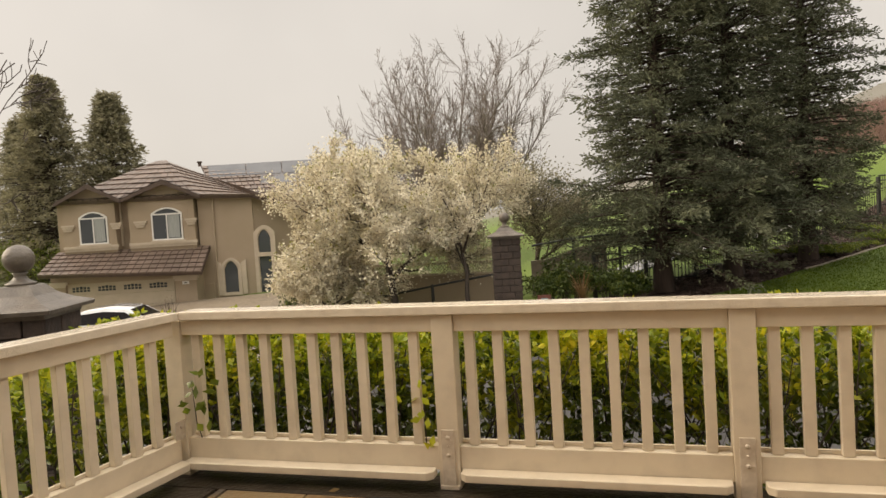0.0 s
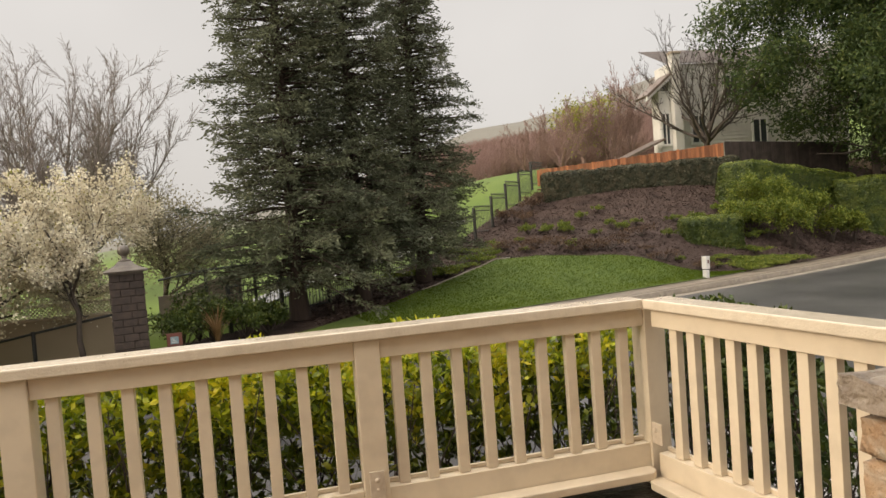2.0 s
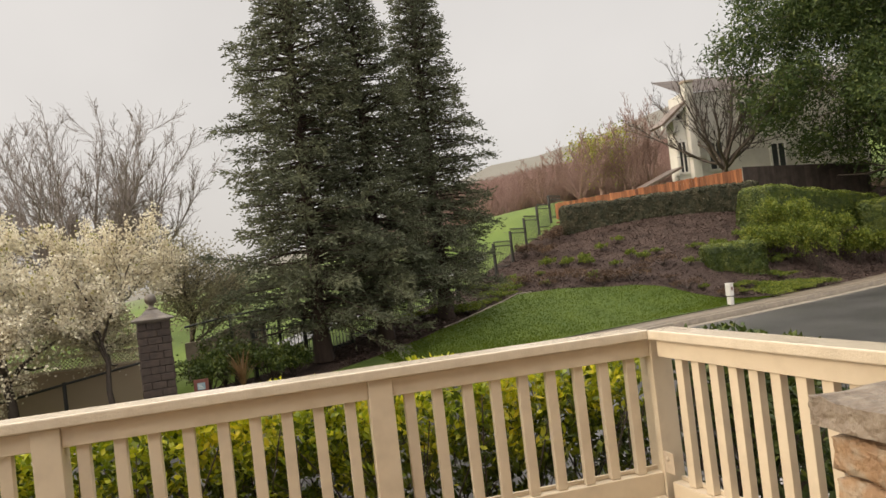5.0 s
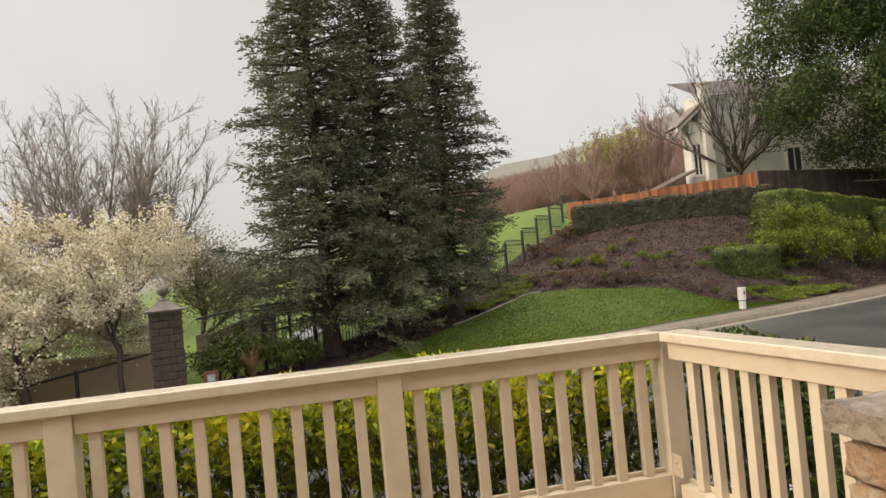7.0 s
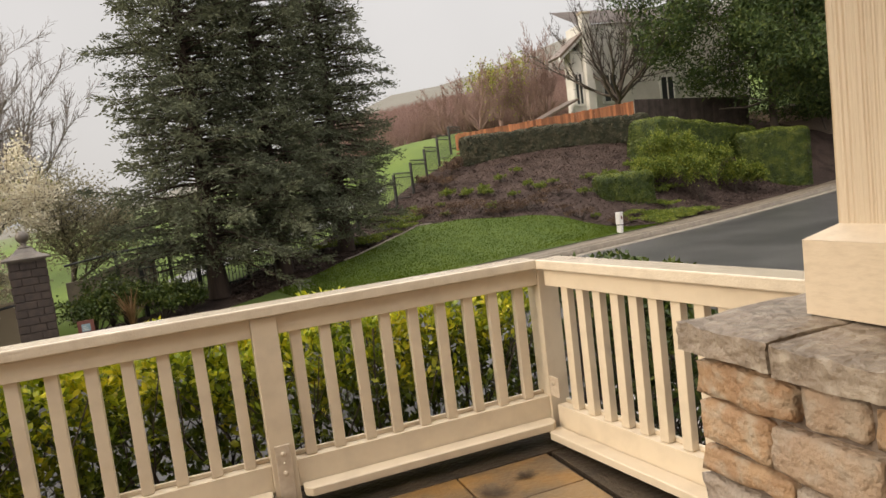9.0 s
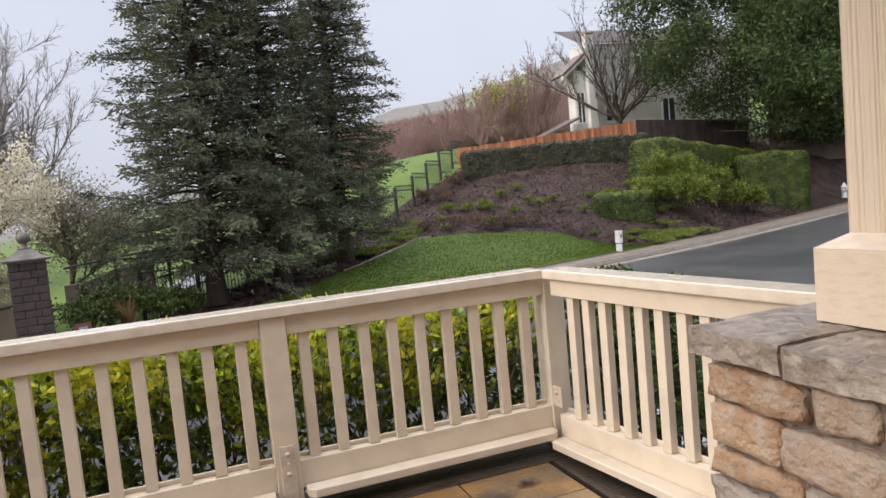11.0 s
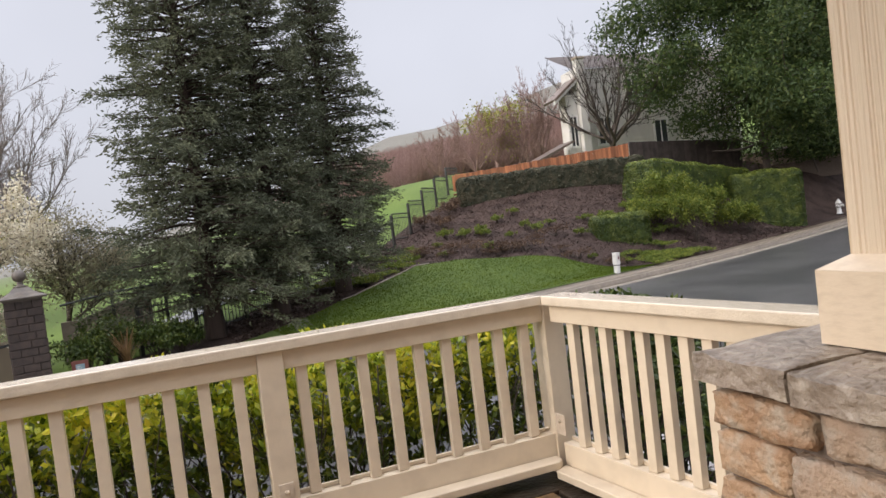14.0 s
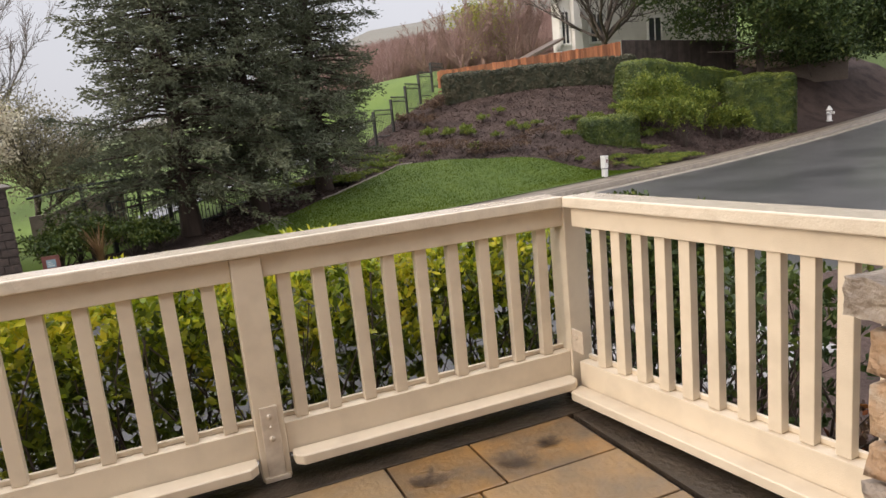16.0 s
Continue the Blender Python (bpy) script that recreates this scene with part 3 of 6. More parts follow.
def chamfered_sill(x0, x1, low):
    bm = bmesh.new()
    pts = [(x0 + 0.03, -0.06), (x1 - 0.03, -0.06), (x1, -0.03), (x1, 0.028), (x0, 0.028), (x0, -0.03)]
    a = [bm.verts.new((x, y, 0.066 - low)) for x, y in pts]
    b = [bm.verts.new((x, y, 0.106 - low)) for x, y in pts]
    bm.faces.new(a[::-1])
    bm.faces.new(b)
    for i in range(6):
        j = (i + 1) % 6
        bm.faces.new((a[i], a[j], b[j], b[i]))
    bmesh.ops.bevel(bm, geom=bm.edges[:], offset=0.004, segments=1, affect="EDGES")
    return bm


def railing(m, length, posts, bays, caplen, label, low=0.0):
    """Posts at x in posts; bays are (x0, x1, number of balusters). Local y = 0 is the cap's inner edge."""
    r = thing("porch_railing", m, label, "railing", "porch railings")
    part("cap_rail", boxed(caplen[0], caplen[1], 0.0, 0.145, 0.888, 0.936, 0.006), M_CAPPAINT, r, "cream cap board, wet and chipped on top")
    for x, plate in posts:
        p = part("post", boxed(x - 0.056, x + 0.056, 0.02, 0.13, 0.0, 0.886, 0.004), M_PAINT, r)
        if plate:
            part("post_bracket", boxed(x - 0.034, x + 0.034, 0.012, 0.02, 0.02, 0.305, 0.003), M_BOLT, p, "painted steel strap")
            for z in (0.265, 0.222, 0.175):
                s = 0.011 if z != 0.222 else 0.006
                b = turned([(s, 0), (s, 0.004), (s * 0.6, 0.008)], 12)
                b.transform(pose(x, 0.012, z, 90))
                part("bolt", b, M_BOLT, p, smooth=True)
            f = boxed(x - 0.05, x + 0.05, 0.004, 0.02, 0.0, 0.02, 0.002)
            part("foot_plate", f, M_BOLT, p)
    for x0, x1, n, start, pitch in bays:
        part("top_rail", boxed(x0, x1, 0.034, 0.112, 0.80, 0.884, 0.003), M_PAINT, r)
        part("bottom_rail", boxed(x0, x1, 0.034, 0.112, 0.09 - low, 0.216 - low, 0.003), M_PAINT, r)
        part("rail_strip", boxed(x0, x1, 0.088, 0.106, 0.217 - low, 0.236 - low, 0.002), M_PAINT, r)
        part("sill_board", chamfered_sill(x0 + 0.012, x1 - 0.012, low), M_PAINT, r)
        for i in range(n):
            x = start + i * pitch + random.uniform(-0.004, 0.004)
            part("baluster", boxed(x - 0.025, x + 0.025, 0.05, 0.09, 0.218 - low, 0.799, 0.003, pose(x, 0, 0.5) @ pose(0, 0, 0, 0, random.uniform(-0.25, 0.25), 0) @ pose(-x, 0, -0.5)), M_PAINT, r)
    return r


P1, P2 = -0.75, 0.645
railing(pose(0, YR, 0), 4.25, [(P1, True), (P2, True)],
        [(XL - 0.02, P1 - 0.057, 10, -2.21, 0.1433), (P1 + 0.057, P2 - 0.057, 9, -0.62, 0.14), (P2 + 0.057, XR + 0.02, 9, 0.775, 0.1415)], (XL - 0.01, XR + 0.01),
        "cream painted wooden porch railing with square balusters, wet cap")
ml = rail_frame(XL, YR, (-SIDE_L[0], -SIDE_L[1]))
LEFT_LEN = 3.2
railing(ml @ pose(-LEFT_LEN, 0, 0), LEFT_LEN, [(LEFT_LEN - 1.45, True), (0.1, False)],
        [(LEFT_LEN - 1.39, LEFT_LEN - 0.02, 9, LEFT_LEN - 1.25, 0.137), (0.16, LEFT_LEN - 1.51, 10, 0.28, 0.137)], (0.0, LEFT_LEN - 0.004),
        "cream painted side railing of the porch with square balusters")
mr = rail_frame(XR, YR, SIDE_R)
railing(mr, 1.85, [], [(0.02, 1.80, 14, 0.144, 0.1178)], (0.004, 1.82),
        "cream painted side railing running into a stone pier", 0.038)
for x, y, w in ((XL, YR, SIDE_L), (XR, YR, SIDE_R)):
    sgn = -1 if x < 0 else 1
    c = thing("corner_post", pose(x + sgn * 0.022, y + 0.022, 0, 0, 0, sgn * 3.5), "cream painted corner post with a steel strap", "post", "corner posts")
    body = part("post", boxed(min(0, sgn * 0.115), max(0, sgn * 0.115), 0, 0.115, 0, 0.886, 0.004), M_PAINT, c)
    part("post_bracket", boxed(-0.004 if sgn < 0 else -0.004, 0.004, -0.09, -0.012, 0.225, 0.33, 0.003), M_BOLT, c, "painted steel angle strap")
    b = turned([(0.012, 0), (0.012, 0.005), (0.007, 0.009)], 12)
    b.transform(pose(-sgn * 0.004, -0.045, 0.295, 0, -sgn * 90, 0))
    part("bolt", b, M_BOLT, c, smooth=True)

# ---- stone pier and column ----
PX0, PX1, PY0, PY1 = 1.412, 2.12, -1.93, -1.277
pier = thing("stone_pier", pose(0, 0, 0), "tan ledge-stone pier with a thick grey flagstone cap beside the railing", "pier")
part("core", boxed(PX0 + 0.022, PX1 - 0.022, PY0 + 0.022, PY1 - 0.022, 0, 0.945), M_MORTAR, pier, "brown mortar joints")


def rough_block(x0, x1, y0, y1, z0, z1, rng, amp=0.006, cut=0.006, cuts=5):
    bm = boxed(x0, x1, y0, y1, z0, z1)
    bmesh.ops.subdivide_edges(bm, edges=bm.edges[:], cuts=cuts, use_grid_fill=True)
    c = Vector(((x0 + x1) / 2, (y0 + y1) / 2, (z0 + z1) / 2))
    h = Vector(((x1 - x0) / 2, (y1 - y0) / 2, (z1 - z0) / 2))
    off = Vector(rng.uniform(-9, 9, 3))
    for v in bm.verts:
        q = v.co - c
        near = sum(1 for i in range(3) if abs(abs(q[i]) - h[i]) < 1e-4)
        if near >= 2:
            for i in range(3):
                if abs(abs(q[i]) - h[i]) < 1e-4:
                    q[i] *= 1 - cut * (0.6 + 0.8 * noise.noise((v.co + off) * 20)) / max(h[i], 0.03)
        v.co = c + q + noise.noise_vector((v.co + off) * 14) * amp + noise.noise_vector((v.co + off) * 60) * amp * 0.6
    return bm


rng = np.random.default_rng(4)
heights = rng.uniform(0.06, 0.125, 10)
heights *= 0.925 / heights.sum()
z = 0.0
for h in heights:
    for side in range(4):
        lo, hi = ((PY0, PY1), (PX0, PX1), (PY0, PY1), (PX0, PX1))[side]
        u = lo
        end_in = 0.0
        first = True
        while u < hi - 0.01:
            w = rng.uniform(0.09, 0.27)
            if hi - (u + w) < 0.10:
                w = hi - u
            g = 0.006
            t = 0.075 + rng.uniform(-0.012, 0.012)
            o = rng.uniform(-0.012, 0.014)
            if side == 0:
                b = rough_block(PX0 - o, PX0 + t, u + g, u + w - g, z + g, z + h - g, rng)
            elif side == 1:
                b = rough_block(u + g + 0.07, u + w - g, PY1 - t, PY1 + o, z + g, z + h - g, rng) if first else rough_block(u + g, u + w - g, PY1 - t, PY1 + o, z + g, z + h - g, rng)
            elif side == 2:
                b = rough_block(PX1 - t, PX1 + o, u + g, u + w - g - (0.07 if u + w >= hi - 0.01 else 0), z + g, z + h - g, rng)
            else:
                b = rough_block(u + g + (0.07 if first else 0), u + w - g - (0.07 if u + w >= hi - 0.01 else 0), PY0 - o, PY0 + t, z + g, z + h - g, rng)
            part("stone", b, M_STONE, pier, smooth=True)
            first = False
            u += w
    z += h
for y0, y1, up in ((PY1 - 0.235, PY1 + 0.022, 0.0), (PY1 - 0.47, PY1 - 0.236, -0.004), (PY0 - 0.04, PY1 - 0.471, 0.002)):
    b = rough_block(PX0 - 0.026, PX1 + 0.04, y0, y1, 0.936 + up, 1.004 + up, rng, 0.006, 0.006, 14)
    part("cap_stone", b, M_CAPSTONE, pier, "grey flagstone cap with a chipped edge")

column = thing("porch_column", pose(0, 0, 0), "cream rough-sawn square porch column on a plinth", "column")
CX0, CX1, CY0, CY1 = 1.60, 1.96, -1.78, -1.42
bm = boxed(CX0, CX1, CY0, CY1, 1.006, 1.165)
prism_top = bmesh.ops.create_cube(bm, size=1.0)["verts"]
for v in prism_top:
    k = 0.0 if v.co.z < 0 else 0.05
    v.co = Vector(((CX0 + CX1) / 2 + (v.co.x * 2) * ((CX1 - CX0) / 2 - k), (CY0 + CY1) / 2 + (v.co.y * 2) * ((CY1 - CY0) / 2 - k), 1.1655 if v.co.z < 0 else 1.195))
part("plinth", bm, M_PLINTH, column, "cream painted plinth, slightly cracked")
bm = bmesh.new()
gr = np.random.default_rng(17)
outline = []
mx, my, hw = (CX0 + CX1) / 2, (CY0 + CY1) / 2, (CX1 - CX0) / 2 - 0.049
for sx, sy, ex, ey in ((-1, -1, 1, -1), (1, -1, 1, 1), (1, 1, -1, 1), (-1, 1, -1, -1)):
    u = -1.0
    while u < 0.97:
        for v_, dp in ((u, 0.0), (u + gr.uniform(0.015, 0.03), gr.uniform(0.0006, 0.0028))):
            k = (v_ + 1) / 2
            px_, py_ = sx + (ex - sx) * k, sy + (ey - sy) * k
            nx, ny = (0, sy) if sy == ey else (sx, 0)
            outline.append((mx + hw * px_ - nx * dp, my + hw * py_ - ny * dp))
        u += gr.uniform(0.05, 0.14)
lo = [bm.verts.new((a, b, 1.17)) for a, b in outline]
hi = [bm.verts.new((a, b, 2.85)) for a, b in outline]
for i in range(len(outline)):
    j = (i + 1) % len(outline)
    bm.faces.new((lo[i], lo[j], hi[j], hi[i]))
part("shaft", bm, M_COLPAINT, column, "cream rough-sawn shaft with vertical grain grooves")

# ---- slate floor ----
floor_slate = thing("floor", pose(0, 0, 0), "wet ochre and grey slate flagstones with a dark stone border", "floor", kind="structure")
INX0, INX1, INY1 = -2.0, 1.88, 0.405
for nm, b in (("border", (-2.9, 2.34, INY1, 0.73)), ("border", (INX1 + 0.02, 2.34, -5.2, INY1)), ("border", (-2.9, INX0 - 0.02, -5.2, INY1))):
    part("border_stone", boxed(b[0] + 0.004, b[1] - 0.004, b[2] + 0.004, b[3] - 0.004, -0.03, -0.004, 0.003), M_BORDER, floor_slate, "dark wet border stone")
ya = INY1
rown = 0
tile_rng = np.random.default_rng(11)
while ya > -5.1:
    d = 0.355
    xa = INX1
    k = 0
    while xa > INX0 + 0.05:
        w = (0.485, 0.36, 0.60, 0.47)[(rown * 2 + k) % 4]
        x0 = max(INX0, xa - w)
        b = boxed(x0 + 0.005, xa - 0.005, ya - d + 0.005, ya - 0.005, -0.03, -0.003 + tile_rng.uniform(-0.002, 0.002), 0.004)
        part("slate_tile", b, M_SLATE, floor_slate)
        xa = x0
        k += 1
    ya -= d
    rown += 1

# ---- hedge round the porch ----
def hedge(name, label, x0, x1, y0, y1, z0, z1, count, leaf, material, seed, stems=0, size=(0.06, 0.035), m=None, group="", top_bulge=0.04, along=(0, 0, 0.6), new_top=None):
    rng = np.random.default_rng(seed)
    h = thing(name, m if m is not None else pose(0, 0, 0), label, "hedge", group)
    if stems:
        segs = []
        for i in range(stems):
            p = np.array([rng.uniform(x0, x1), rng.uniform(y0 + 0.1, y1 - 0.1), z0])
            d = np.array([rng.normal() * 0.25, rng.normal() * 0.2, 1.0])
            r = rng.uniform(0.007, 0.014)
            for k in range(6):
                d = d + rng.normal(size=3) * 0.22
                d[2] = abs(d[2]) + 0.1
                d /= np.linalg.norm(d)
                q = p + d * (z1 - z0) / 6.2
                q[1] = min(max(q[1], y0), y1)
                segs.append((*p, *q, r, r * 0.82))
                if k > 1:
                    for _ in range(2):
                        e = d * 0.6 + rng.normal(size=3) * 0.5
                        e /= np.linalg.norm(e)
                        s = p + e * rng.uniform(0.08, 0.25)
                        s[1] = min(max(s[1], y0 - 0.03), y1 + 0.03)
                        segs.append((*p, *s, r * 0.5, r * 0.25))
                p, r = q, r * 0.82
        v, f = tubes(segs, 5)
        raw("stem_growth", v, f, M_BARK, h, "dark bare twigs")
    n = count
    u = rng.uniform(0, 1, n)
    if stems:
        hz = 1 - np.abs(rng.normal(0, 0.30, n // 7 + 1))
        hz = np.where(hz < 0.30, rng.uniform(0.5, 1, len(hz)), hz)
        hz = np.repeat(hz, 7)[:n]
        u = np.repeat(u[:n // 7 + 1], 7)[:n]
    else:
        hz = rng.uniform(0, 1, n)
    c = np.stack([x0 + u * (x1 - x0), y0 + rng.uniform(0, 1, n) * (y1 - y0), z0 + hz * (z1 - z0)], -1)
    lean_out = np.array(along, float)
    if stems:
        # leaves stand round each shoot
        c[:, 1] = np.repeat(c[:n // 7 + 1, 1], 7)[:n]
        lean_out = rng.normal(size=(n, 3))
        lean_out /= np.linalg.norm(lean_out, axis=1)[:, None]
        lean_out[:, 2] = np.abs(lean_out[:, 2]) * 0.8 + 0.25
        c = c + lean_out * size[0] * 0.62 + rng.normal(size=(n, 3)) * 0.008
        lean_out = lean_out * 2.5
    if not stems:
        # clipped: keep to the outer shell
        side = rng.integers(0, 5, n)
        dpt = np.abs(rng.normal(0, 0.05, n))
        c[:, 2] = np.where(side == 0, z1 - dpt, c[:, 2])
        c[:, 1] = np.where(side == 1, y0 + dpt, np.where(side == 2, y1 - dpt, c[:, 1]))
        c[:, 0] = np.where(side == 3, x0 + dpt, np.where(side == 4, x1 - dpt, c[:, 0]))
    bulge = np.sin(c[:, 0] * 2.1 + seed) * np.sin(c[:, 1] * 1.7 + 1) * top_bulge + np.sin(c[:, 0] * 7.3) * top_bulge * 0.5
    c[:, 2] += bulge * (c[:, 2] - z0) / (z1 - z0)
    if new_top is not None:
        fresh = rng.uniform(0, 1, n) < smooth(0.62, 0.97, hz) * 0.9
        v, f = leaves(c[fresh], size[0] * 0.85, size[1] * 0.85, rng, lean_out[fresh], 0.8, leaf)
        raw("new_growth", v, f, new_top, h, "yellow-green new leaves")
        c, lean_out = c[~fresh], lean_out[~fresh]
    else:
        k = 0.10
        raw_core = boxed(x0 + k, x1 - k, y0 + k, y1 - k, z0, z1 - k, 0.30 * min(1.0, (y1 - y0) / 1.2))
        part("inner_growth", raw_core, material, h, "dense dark inner growth")
        rr = 0.42 * min(1.0, (y1 - y0) / 1.2)
        inner = np.stack([np.clip(c[:, 0], x0 + rr, x1 - rr), np.clip(c[:, 1], y0 + rr, y1 - rr), np.clip(c[:, 2], z0, z1 - rr)], -1)
        away = c - inner
        size_ = np.linalg.norm(away, axis=1)[:, None] + 1e-6
        away = away / size_
        depth = np.abs(rng.normal(0, 0.045, len(c)))[:, None]
        c = inner + away * (np.minimum(size_, rr) - depth + 0.03)
        lump = np.sin(c[:, 0] * 3.1 + seed) * np.sin(c[:, 2] * 2.7) * 0.05
        c = c + away * lump[:, None]
        # leaves facing up: fresh growth, with the sky-lit top put into their colour
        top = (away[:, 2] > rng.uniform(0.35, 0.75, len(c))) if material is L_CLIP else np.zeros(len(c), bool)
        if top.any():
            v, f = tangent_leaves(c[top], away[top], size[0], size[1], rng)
            raw("top_growth", v, f, L_HEDGETOP, h, "fresh leaves along the clipped top, lighter with sky light in the colour")
        v, f = tangent_leaves(c[~top], away[~top], size[0], size[1], rng)
        raw("foliage", v, f, material, h)
        return h
    v, f = leaves(c, size[0], size[1], rng, lean_out, 0.9, leaf)
    raw("foliage", v, f, material, h)
    return h


hedge("hedge", "waist-high evergreen hedge with yellow-green new leaves", -3.1, 2.35, 0.98, 1.62, -1.0, 0.75, 40000, 0.12, L_HEDGE, 3, stems=230, size=(0.060, 0.031), new_top=L_NEW)
hedge("hedge", "evergreen hedge along the side of the porch", -0.6, 1.7, -0.35, 0.35, -1.0, 0.74, 12000, 0.12, L_HEDGE, 5, stems=40, new_top=L_NEW, size=(0.060, 0.031), m=pose(-3.15, 0.2, 0, 0, 0, 85))
hedge("hedge", "dark leafy shrub at the corner of the porch", 0.0, 1.1, -0.3, 0.35, -1.0, 0.66, 7000, 0.12, L_DARK, 6, stems=50, new_top=L_CLIP, m=pose(2.95, 0.7, 0, 0, 0, 85))
hedge("red_groundcover", "rusty red low shrub by the porch", -0.9, 0.9, -0.55, 0.55, -1.0, -0.2, 4500, 0.12, L_RED, 8, stems=30, new_top=L_RUST, m=pose(3.35, -0.8, 0, 0, 0, 85))
hedge("hedge", "thin twiggy dark shrub beside the side railing", -0.6, 0.6, -0.28, 0.28, -1.0, 0.5, 2600, 0.12, L_DARK, 9, stems=60, new_top=L_CLIP, m=pose(2.9, 0.45, 0, 0, 0, 85))


# ---- trees ----
def redwood(x, y, height, radius, seed, trunk_r=0.24, dense=1.25, size=(0.125, 0.040), z=None, label="tall dark green redwood with dense drooping sprays", material=None, bare=0.95):
    rng = np.random.default_rng(seed)
    t = thing("redwood_tree", pose(x, y, gz(x, y) if z is None else z), label, "tree", "redwood trees")
    segs = []
    for k in range(12):
        a, b = k / 12 * height, (k + 1) / 12 * height
        segs.append((0, 0, a, 0, 0, b, trunk_r * (1 - k / 12) + 0.02 + (0.10 if k == 0 else 0), trunk_r * (1 - (k + 1) / 12) + 0.02))
    cs, al = [], []
    number = int(height * 38)
    k_size = size[0] / 0.125
    for i in range(number):
        f = (i + rng.uniform(0, 1)) / number
        zz = bare + f * (height - bare)
        az = i * 2.399 + rng.normal() * 0.35
        lobe = 0.86 + 0.22 * math.sin(az * 2 + zz * 0.9 + seed) + 0.16 * math.sin(zz * 2.7 + az * 3)
        reach = radius * (1 - f ** 1.12) ** 0.92 * rng.uniform(0.62, 1.12) * lobe + 0.28
        if f < 0.10:
            reach *= 0.8 + 2.0 * f
        d = np.array([math.cos(az), math.sin(az), 0.0])
        side = np.array([-d[1], d[0], 0.0])
        droop = rng.uniform(0.12, 0.55) * (1 - 0.55 * f)
        rise = rng.uniform(-0.12, 0.38)

        def limb_at(g):
            g = np.asarray(g)[:, None]
            return np.array([0, 0, zz]) + d * reach * g + np.array([0, 0, 1.0]) * reach * (rise * g - droop * g ** 2 + 0.45 * droop * g ** 4)

        pts = limb_at(np.linspace(0, 1, 6))
        for j in range(5):
            segs.append((*pts[j], *pts[j + 1], 0.034 * (1 - j / 5) + 0.006, 0.034 * (1 - (j + 1) / 5) + 0.005))
        n = max(6, int(reach / (0.088 * k_size) * dense))
        g = rng.uniform(0.04, 1.0, n) ** 0.62
        sgn = np.where(np.arange(n) % 2, 1.0, -1.0)
        w = (0.18 + 0.50 * np.clip(1 - np.abs(g - 0.5) * 1.35, 0.1, 1)) * min(1.0, 0.45 + reach / 2.6) * rng.uniform(0.6, 1.25, n) * k_size ** 0.5
        way = d * 0.8 + side * (sgn * rng.uniform(0.4, 1.0, n))[:, None] + np.stack([np.zeros(n), np.zeros(n), rng.normal(0.10, 0.42, n)], -1)
        way /= np.linalg.norm(way, axis=1)[:, None]
        root = limb_at(g)
        m = 8
        u = (np.arange(m) + 0.6) / m
        p = root[:, None] + way[:, None] * (w[:, None] * u)[:, :, None] + rng.normal(size=(n, m, 3)) * 0.03 * k_size
        p[:, :, 2] -= 0.30 * w[:, None] * u ** 2
        cs.append(p.reshape(-1, 3))
        al.append(np.repeat(way * 1.6 + np.array([0, 0, -0.2]), m, axis=0))
    v, f = tubes(segs, 5)
    raw("trunk", v, f, M_REDBARK, t, "reddish-brown trunk and limbs")
    v, f = leaves(np.concatenate(cs), size[0], size[1], rng, np.concatenate(al), 0.55, 0)
    raw("crown", v, f, material or L_REDWOOD, t, "dark needle sprays")
    return t


RW = ((0.95, 16.8, 13.6, 2.85, 0.21), (2.85, 17.6, 12.0, 2.5, 0.20), (5.05, 18.9, 12.4, 2.25, 0.20))
for i, (x, y, h, r, tr) in enumerate(RW):
    redwood(x, y, h, r, 20 + i, tr)


